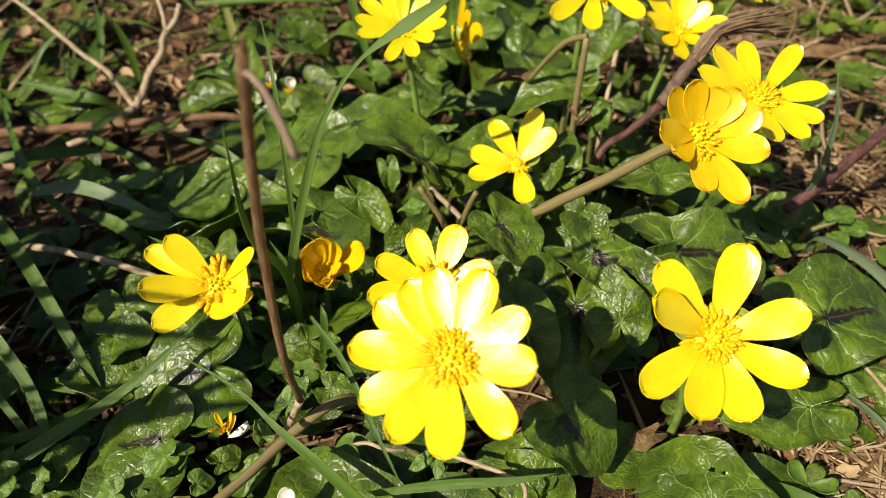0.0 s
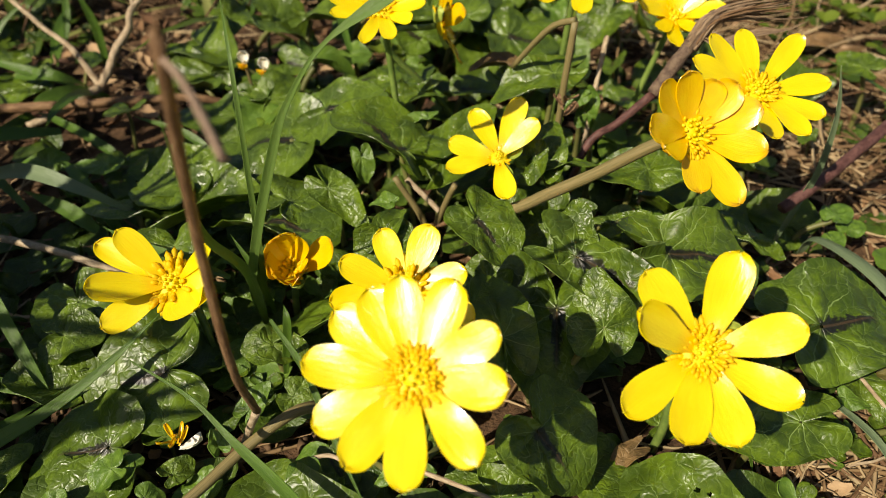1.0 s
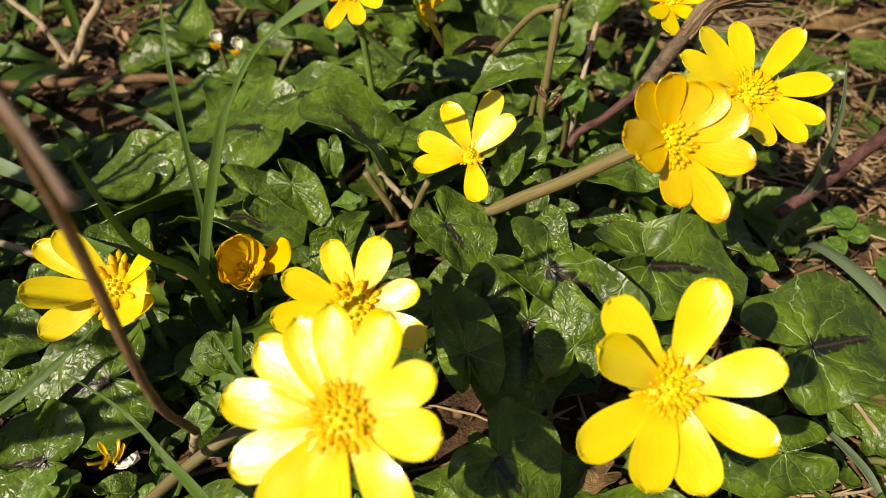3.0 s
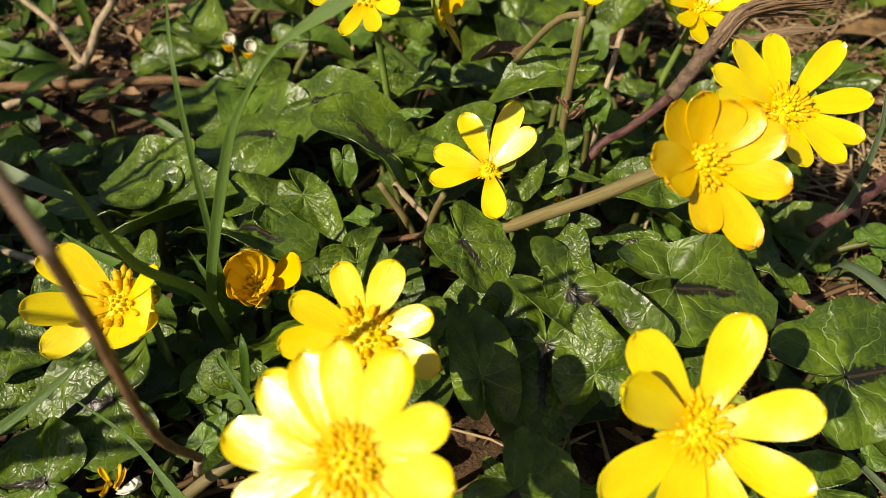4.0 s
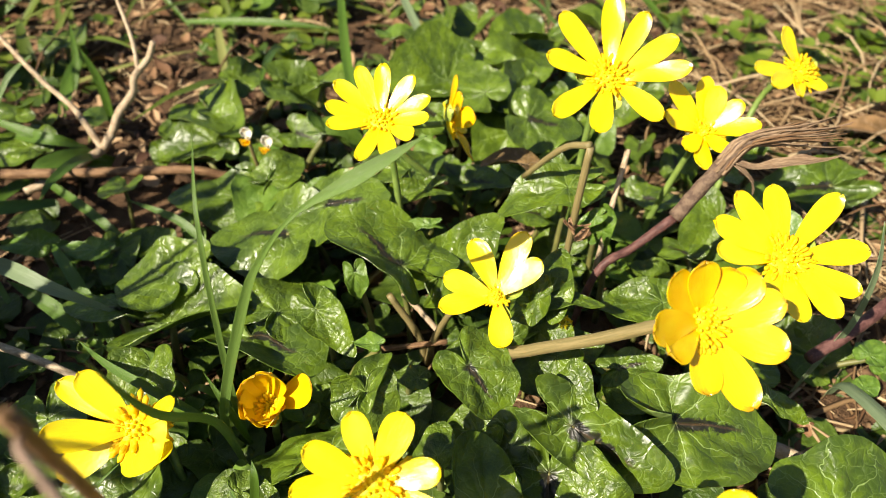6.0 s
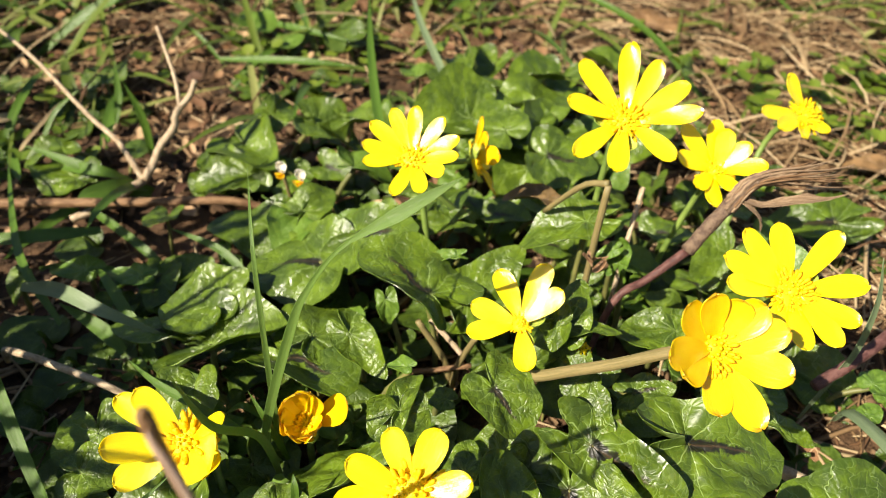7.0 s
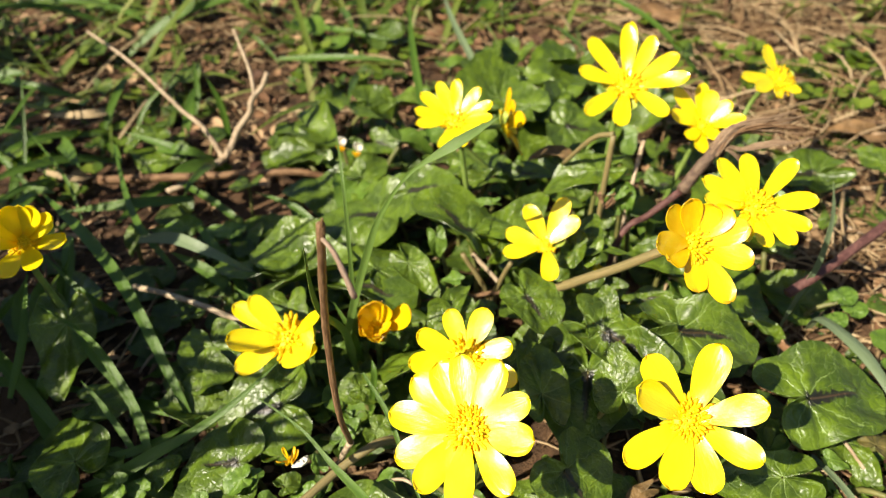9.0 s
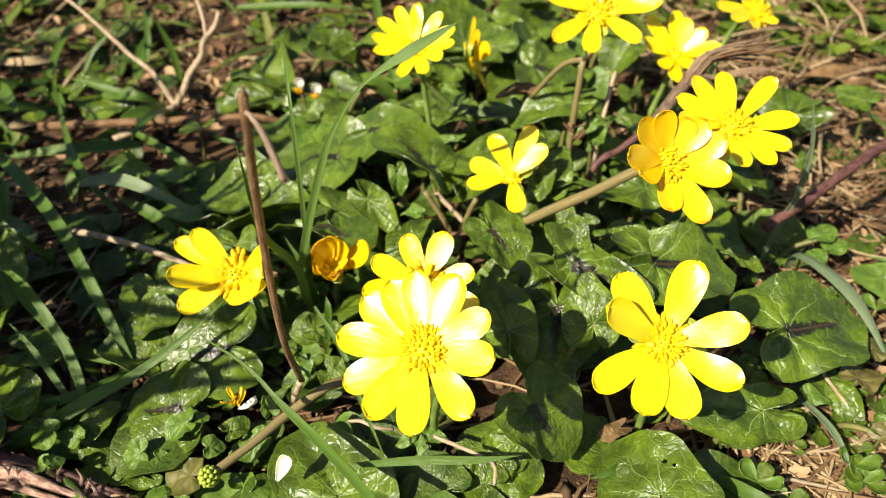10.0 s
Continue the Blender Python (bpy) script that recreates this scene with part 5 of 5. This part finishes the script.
def turf():
    """Grass growing round and behind the flowers."""
    rnd = random.Random(8)
    verts, faces = [], []
    made = 0
    while made < 610:
        x, y = rnd.uniform(-0.48, 0.42), rnd.uniform(0.08, 0.75)
        if made > 500:
            x, y = rnd.uniform(-0.42, -0.05), rnd.uniform(0.28, 0.58)
        patch = noise.noise((x * 7, y * 7, 33.0))
        want = 0.03 + 0.7 * patch + ((0.20 if y < 0.26 else 0.16) if x < -0.10 else 0.0)
        if -0.08 < x < 0.15 and y < 0.36 or -0.21 < x < -0.07 and 0.165 < y < 0.285:
            want = 0.03
        if made > 500:
            want = 1.0
        if rnd.random() > want:
            continue
        made += 1
        ln, q = rnd.uniform(0.03, 0.11 if y > 0.33 else 0.07), rnd.uniform(0, 6.28)
        rise = rnd.uniform(0.15, 0.75)
        g = ground_at(x, y)
        pts = []
        for k in range(6):
            f = k / 5
            pts.append(Vector((x + math.cos(q) * ln * f, y + math.sin(q) * ln * f, g + ln * rise * (f - 0.62 * f * f) * 1.5)))
        w = rnd.uniform(0.002, 0.0050) if made <= 500 else rnd.uniform(0.003, 0.0075)
        if y < 0.33 or made % 5 == 0:
            blade(pts[::2] + pts[-1:], w if made % 9 else w * 0.45, M_GRASS if made % 9 else M_GRASS_DRY)
            continue
        n, first = len(pts), len(verts)
        side = Vector((-math.sin(q), math.cos(q), 0))
        for i, p in enumerate(pts):
            wi = w * 0.5 * (1 - (i / (n - 1)) ** 2 * 0.95)
            verts.extend([p + side * wi + Vector((0, 0, wi * 0.4)), p, p - side * wi + Vector((0, 0, wi * 0.4))])
        for i in range(n - 1):
            a = first + 3 * i
            faces.append((a, a + 3, a + 4, a + 1))
            faces.append((a + 1, a + 4, a + 5, a + 2))
    stuff("turf", verts, faces, M_TURF, "short green grass growing through litter", "grass")


def tall_grass():
    """Unseen tall grass, added past the patch's edge to throw broken shade on leaves."""
    rnd = random.Random(12)
    verts, faces = [], []
    for _ in range(410):
        y = rnd.gauss(rnd.choice((-0.014, 0.020, 0.045, 0.052, 0.062, 0.074, 0.100, 0.105, 0.120, 0.155, 0.23, 0.27, 0.31)), 0.008)
        x = -0.212 - max(0.0, y - 0.10) * 0.75 - abs(rnd.gauss(0, 0.05))
        ln, q, lean = rnd.uniform(0.09, 0.23), rnd.uniform(0, 6.28), rnd.choice((0.1, 0.2, 0.3, 0.5)) * rnd.uniform(0.6, 1.2)
        pts = [Vector((x + math.cos(q) * ln * lean * f * f, y + math.sin(q) * ln * lean * f * f, ground_at(x, y) + ln * (f - 0.15 * f * f))) for f in (0, 0.2, 0.4, 0.6, 0.8, 1.0)]
        strip(verts, faces, pts, rnd.uniform(0.002, 0.010), 0.0004, Vector((math.sin(q * 3), math.cos(q * 3), 0)))
    stuff("tall_grass", verts, faces, M_TURF, "unseen tall grass added to shade the patch", "grass")


def leaf_litter():
    """Curled scraps of dead leaf on the soil."""
    rnd = random.Random(9)
    verts, faces = [], []
    for _ in range(5600):
        x, y = rnd.uniform(-0.55, 0.48), rnd.uniform(0.04, 0.80)
        if -0.09 < x < 0.09 and y < 0.26 and rnd.random() < 0.7:
            continue
        ln, wd, cv = rnd.uniform(0.003, 0.011), rnd.uniform(0.0015, 0.005), rnd.uniform(-0.5, 0.5)
        big = rnd.uniform(1.0, 1.7) if y > 0.27 and x < 0.05 else 1.0
        ln, wd = ln * big, wd * big
        m = pose(x, y, ground_at(x, y) + rnd.uniform(0.0008, 0.003) * big * big, rnd.uniform(-35, 35), rnd.uniform(-25, 25), rnd.uniform(0, 360))
        k = len(verts)
        for side in (0.0, -0.0002):
            for i in range(5):
                f = i / 4 * 2 - 1
                for j in (-1, 0, 1):
                    w = wd * 0.5 * (1 - 0.7 * f * f) * rnd.uniform(0.6, 1.2)
                    verts.append(m @ Vector((f * ln * 0.5, j * w, cv * ln * 0.4 * f * f + abs(j) * w * 0.5 + side)))
        for i in range(4):
            for j in range(2):
                a = k + i * 3 + j
                faces.append((a, a + 3, a + 4, a + 1))
                faces.append((a + 15, a + 16, a + 19, a + 18))
    stuff("leaf_litter", verts, faces, M_SCRAP, "brown curled scraps of dead leaf on the soil", "leaf litter")


tall_grass()
leaf_litter()
straw()
crumbs()
herbs()
turf()


# ---- stalks, twigs and fallen bits ----
def stick(name, points, radius, tip, material, label, category="twig", rough=0.10, group="", sides=8):
    foot = Vector(points[0])
    ob = thing(name, foot, label, category, group)
    return ob, lambda part_name, pts, r, t, mat=material, lab="": part(part_name, tube([Vector(p) - foot for p in pts], r, t, sides, 7, rough, len(bpy.data.objects)), mat, ob, lab)


def dead_stalk():
    pts = [(-0.0420, 0.1200, 0.0060), (-0.0333, 0.1125, 0.0320), (-0.0314, 0.1022, 0.0610), (-0.0299, 0.0998, 0.0965), (-0.0241, 0.0910, 0.1349)]
    ob, add = stick("dead_stalk", pts, 0.0012, 0.001, M_STALK, "brown dead stalk standing up from the leaf litter", "stalk")
    add("root_end", pts[:2], 0.0009, 0.0011, M_TWIG, "pale root end")
    add("stem", pts[1:], 0.0009, 0.0009)
    add("split_end", [(-0.0246, 0.0918, 0.1315), (-0.0237, 0.0906, 0.1352), (-0.0232, 0.0900, 0.1372)], 0.0006, 0.0002)
    add("side_shoot", [(-0.0246, 0.0916, 0.1310), (-0.0231, 0.0893, 0.1322), (-0.0208, 0.0876, 0.1298), (-0.0180, 0.0859, 0.1215)], 0.0003, 0.00065, M_SHOOT, "paler broken side shoot")


def forked_twig():
    y = (-0.1365, 0.2884, 0.0087)
    ob, add = stick("forked_twig", [y], 0.002, 0.001, M_TWIG, "pale tan forked dead twig lying on the soil")
    add("lower_arm", [(-0.1586, 0.2641, 0.0045), (-0.1481, 0.2713, 0.0065), y], 0.0017, 0.0019)
    add("right_arm", [y, (-0.1316, 0.2925, 0.0160), (-0.1285, 0.2945, 0.0225), (-0.1222, 0.2985, 0.0300), (-0.1206, 0.3005, 0.0360), (-0.1148, 0.3045, 0.0425), (-0.1121, 0.3068, 0.0485)], 0.0019, 0.0012)
    add("left_arm", [y, (-0.1430, 0.2930, 0.0175), (-0.1490, 0.2975, 0.0225), (-0.1600, 0.3040, 0.0265), (-0.1690, 0.3090, 0.0320), (-0.1960, 0.3300, 0.0400), (-0.2301, 0.3550, 0.0440)], 0.0014, 0.0008)
    add("side_branch", [(-0.1190, 0.3020, 0.0380), (-0.1222, 0.3100, 0.0480), (-0.1322, 0.3250, 0.0620)], 0.0010, 0.0007)


def broken_stem():
    """A cut woody stem whose end is frayed into fibres."""
    pts = [(0.0539, 0.2120, 0.0348), (0.0646, 0.2180, 0.0414), (0.0761, 0.2250, 0.0481), (0.0828, 0.2290, 0.0584), (0.0911, 0.2340, 0.0692)]
    ob, add = stick("broken_stem", pts, 0.003, 0.003, M_TWIG_DARK, "broken brown woody stem with a frayed end", "stem")
    add("root_end", [(0.0479, 0.2080, 0.0)] + pts[:3], 0.0010, 0.0016, M_TWIG_RED, "thin dark red lower stem")
    add("stem", pts[2:] + [(0.0945, 0.2345, 0.0712)], 0.0024, 0.0022)
    rnd = random.Random(3)
    foot, end = Vector(pts[0]), Vector(pts[-1])
    along = (end - Vector(pts[-2])).normalized()
    sheaves = (Vector((0.022, 0.001, 0.0125)), Vector((0.025, 0.000, 0.0105)), Vector((0.032, -0.001, 0.0110)), Vector((0.034, -0.002, 0.0060)))
    for k in range(46):
        q = rnd.uniform(0, 6.28)
        s = along.orthogonal() * math.cos(q) + along.cross(along.orthogonal()) * math.sin(q)
        s = s.normalized() * rnd.uniform(0.0012, 0.0024)
        goal = sheaves[k % 4] * rnd.uniform(0.45, 0.92) + Vector((0, rnd.gauss(0, 0.0008), rnd.gauss(0, 0.0013)))
        add("fibre", [end + s - along * rnd.uniform(0.004, 0.011), end + s * 0.95, end + s * 0.7 + goal * 0.35 + Vector((0, 0, 0.0012)), end + s * 0.25 + goal * 0.75, end + goal], rnd.uniform(0.0004, 0.0008), 0.0001, M_STALK if k % 3 == 0 else M_FRAY)
    base = end - foot
    part("torn_flap", ribbon([base + Vector(p) for p in ((-0.002, -0.0026, -0.0040), (0.004, -0.0034, -0.0052), (0.011, -0.0034, -0.0035), (0.017, -0.003, -0.0022), (0.023, -0.003, -0.0012), (0.029, -0.003, 0.0018))],
                             0.0044, 0.35, widths=(0.4, 0.75, 0.6, 1.0, 0.9, 1.1, 0.45, 0.18, 0.05)), M_FRAY, ob, "torn tan flap of bark")
    part("splinter", ribbon([base + Vector(p) for p in ((-0.003, -0.0026, -0.0040), (0.001, -0.0042, -0.0062), (0.0045, -0.0050, -0.0095), (0.0060, -0.0052, -0.0135))], 0.0030, 0.5, widths=(0.8, 1.0, 0.8, 0.9, 0.35)), M_FRAY, ob, "hanging tan splinter")


dead_stalk()
forked_twig()
broken_stem()
for label, mat, pts, r, t in (
    ("long reddish brown twig lying on the soil", M_STALK, [(-0.1900, 0.2610, 0.0120), (-0.1600, 0.2640, 0.0130), (-0.1260, 0.2675, 0.0140), (-0.0940, 0.2725, 0.0140), (-0.0800, 0.2750, 0.0100)], 0.0022, 0.0016),
    ("thin tan twig lying under the leaves", M_TWIG, [(-0.1440, 0.1900, 0.0060), (-0.1378, 0.1865, 0.0160), (-0.1117, 0.1788, 0.0180), (-0.0850, 0.1730, 0.0120)], 0.0013, 0.0011),
    ("dark red bramble twig standing at a slant", M_TWIG_RED, [(0.1123, 0.1898, 0.0300), (0.1300, 0.2010, 0.0360), (0.1600, 0.2250, 0.0420), (0.2000, 0.2560, 0.0450)], 0.0019, 0.0020),
    ("dry bent brown flower stem", M_STEM_BROWN, [(0.0456, 0.2195, 0.0050), (0.0456, 0.2195, 0.0450), (0.0465, 0.2210, 0.0745)], 0.0011, 0.0011),
    ("drooping end of a dry flower stem", M_STEM_BROWN, [(0.0465, 0.2210, 0.0750), (0.0400, 0.2270, 0.0690), (0.0309, 0.2366, 0.0505)], 0.0011, 0.0009),
    ("short pale broken straw stub", M_TWIG, [(0.0560, 0.2240, 0.0100), (0.0575, 0.2276, 0.0450), (0.0616, 0.2412, 0.0598)], 0.0008, 0.0009),
    ("olive leaf stalk rising between leaves", M_STEM_BROWN, [(0.0040, 0.2000, 0.0020), (0.0020, 0.2000, 0.0140), (-0.0070, 0.2020, 0.0300)], 0.0013, 0.0010),
    ("olive leaf stalk rising between leaves", M_STEM_BROWN, [(0.0050, 0.1990, 0.0020), (0.0070, 0.1980, 0.0160), (0.0120, 0.1950, 0.0330)], 0.0012, 0.0010),
    ("pale pinkish dry straw in a gap between leaves", M_TWIG, [(-0.0035, 0.2072, 0.0255), (0.0020, 0.2040, 0.0215), (0.0080, 0.2002, 0.0170)], 0.0010, 0.0009),
    ("dark runner lying low between leaves", M_STALK, [(-0.0230, 0.1980, 0.0060), (-0.0080, 0.1965, 0.0110), (0.0110, 0.1980, 0.0150)], 0.0009, 0.0009),
):
    ob, add = stick("twig", pts, r, t, mat, label, "twig", group="twigs")
    add("shaft", pts, r, t)


def fallen_petals():
    """Bleached petals and faded flower scraps."""
    rnd = random.Random(14)
    for place, size, n, label in (
        ((-0.0700, 0.2763, 0.0275), 0.0070, 4, "faded white and yellow flower above the litter"),
        ((-0.0617, 0.2732, 0.0265), 0.0070, 4, "faded white and yellow flower above the litter"),
        ((-0.0520, 0.1085, 0.0220), 0.0060, 7, "withered yellow flower with one white petal"),
        ((-0.0362, 0.0880, 0.0200), 0.0066, 1, "fallen white petal lying on a leaf"),
        ((0.0455, 0.2130, 0.0470), 0.0062, 7, "withered brown flower remains on a leaf"),
    ):
        ob = thing("fallen_flower", place, label, "flower", "fallen flowers")
        if "litter" in label:
            drop = ground_at(place[0], place[1]) - place[2]
            part("stalk", tube([(0.003, 0.004, drop), (0.001, 0.002, drop * 0.5), (0, 0, 0.001)], 0.0008, 0.0007, 6, 4), M_STEM_BROWN, ob)
        for k in range(n):
            if n == 4:
                turn, lean, mat, ln, wide = ((75, -50, M_WHITE, 0.62, 0.95), (130, -30, M_WHITE, 0.55, 0.90), (-80, 25, M_PETAL_OLD, 0.55, 0.80), (-130, 5, M_PETAL_OLD, 0.45, 0.80))[k]
                pt = part("petal", petal_mesh(size * ln, wide, 0.3, 0.5, 900 + k), mat, ob)
                pt.matrix_local = pose(0, 0, 0, 0, lean + rnd.uniform(-8, 8), turn + rnd.uniform(-20, 20))
                continue
            mat = M_DRY if "brown" in label else M_WHITE if k == 0 else M_PETAL_OLD
            pt = part("petal", petal_mesh(size * (1.0 if k == 0 else 0.8), 0.60 if k == 0 else 0.22, 0.2, 0.4, 900 + k), mat, ob)
            pt.matrix_local = pose(0, 0, 0.0, 12, -18, 70) if n == 1 else pose(0, 0, 0.001 * k, rnd.uniform(-25, 25), rnd.uniform(-40, -5), k * 360 / n + rnd.uniform(-30, 30))


def seed_head():
    """A spent flower: a knob of green seeds on a thick stem that lies along the ground."""
    at = Vector((-0.0565, 0.0910, 0.0150))
    ob = thing("seed_head", at, "green seed head on a thick olive stem lying among leaves", "seed head")
    bm = bmesh.new()
    blob(bm, (0, 0, 0), (0.0008, 0.0008, 0.0008))
    me = bpy.data.meshes.new("seed")
    bm.to_mesh(me)
    bm.free()
    for i in range(40):
        h = 1 - 2 * (i + 0.5) / 40
        q = i * 2.39996
        w = math.sqrt(1 - h * h)
        part_mesh("seed", me, M_SEED, ob).location = (w * math.cos(q) * 0.0024, w * math.sin(q) * 0.0024, h * 0.0027)
    pts = [Vector(p) - at for p in ((-0.0555, 0.0925, 0.0150), (-0.0470, 0.1020, 0.0155), (-0.0387, 0.1120, 0.0165), (-0.0270, 0.1215, 0.0190), (-0.0180, 0.1290, 0.0100))]
    part("stem", tube(pts, 0.0013, 0.0016, 8, 6, 0.05, 3), M_STEM_BROWN, ob, "thick olive stem")


def bark_piece():
    at = Vector((-0.1010, 0.0880, 0.0085))
    ob = thing("bark_piece", at, "torn pinkish brown piece of bark with splintered edges", "bark")
    rnd = random.Random(17)
    for k in range(13):
        o = Vector((rnd.uniform(-0.004, 0.004), rnd.uniform(-0.0042, 0.0042), rnd.uniform(-0.002, 0.003)))
        part("strand", tube([o + Vector((-0.024, 0.0055, -0.001)), o + Vector((-0.006, 0.002, rnd.uniform(0, 0.002))), o + Vector((rnd.uniform(0.012, 0.024), -0.004, -0.001))], rnd.uniform(0.0011, 0.0024), 0.0005, 6, 5, 0.35, 40 + k), M_BARK if k % 4 else M_TWIG_RED, ob)
    for k in range(7):
        o = Vector((rnd.uniform(-0.015, 0.015), 0, 0.002))
        o.y = -o.x * 0.22 + rnd.uniform(-0.003, 0.003)
        part("splinter", tube([o, o + Vector((rnd.uniform(-0.002, 0.002), 0.001, 0.0025)), o + Vector((rnd.uniform(-0.003, 0.003), 0.002, 0.0055))], 0.0009, 0.0001, 5, 4, 0.1, 70 + k), M_BARK, ob)


def dead_leaf(place, size, turn, label):
    ob = thing("dead_leaf", place, label, "dead leaf", "dead leaves")
    part("blade", blade_mesh(size, 0.55, 0.25, 0.3, int(size * 1e5), 6, 24), M_DRY_LEAF, ob).matrix_local = pose(0, 0, 0.002, 8, -6, turn)


fallen_petals()
seed_head()
bark_piece()
dead_leaf((0.1050, 0.4830, 0.0040), 0.030, 10, "brown fallen leaf on the straw")
dead_leaf((-0.2290, 0.4150, 0.0040), 0.022, 30, "orange-brown fallen leaf among grass")
dead_leaf((0.1960, 0.3410, 0.0040), 0.026, 170, "orange-brown fallen leaf in the straw")
dead_leaf((0.0330, 0.2560, 0.0380), 0.016, 165, "pale dry curled leaf on a bent stem")
dead_leaf((0.0580, 0.1185, 0.0060), 0.009, 215, "pale dry leaf lying in straw")
for pts, label in (
    ([(-0.0270, 0.1120, 0.0100), (-0.0190, 0.1110, 0.0160), (-0.0130, 0.1085, 0.0170), (-0.0080, 0.1095, 0.0150)], "pale knotted dry stem under a flower"),
    ([(0.0040, 0.1060, 0.0180), (0.0160, 0.1000, 0.0200), (0.0210, 0.0975, 0.0190), (0.0215, 0.0945, 0.0140)], "pale bent dry stem under a flower"),
    ([(0.1000, 0.1750, 0.0100), (0.1120, 0.1680, 0.0120), (0.1260, 0.1600, 0.0100)], "flat brown piece of dead stem"),
    ([(0.1290, 0.1330, 0.0080), (0.1220, 0.1450, 0.0120), (0.1160, 0.1560, 0.0140)], "straight tan straw across the leaves"),
):
    ob, add = stick("twig", pts, 0.001, 0.001, M_TWIG, label, "twig", group="twigs")
    add("shaft", pts, 0.0006 if "flat" not in label else 0.0022, 0.0005 if "flat" not in label else 0.0018)
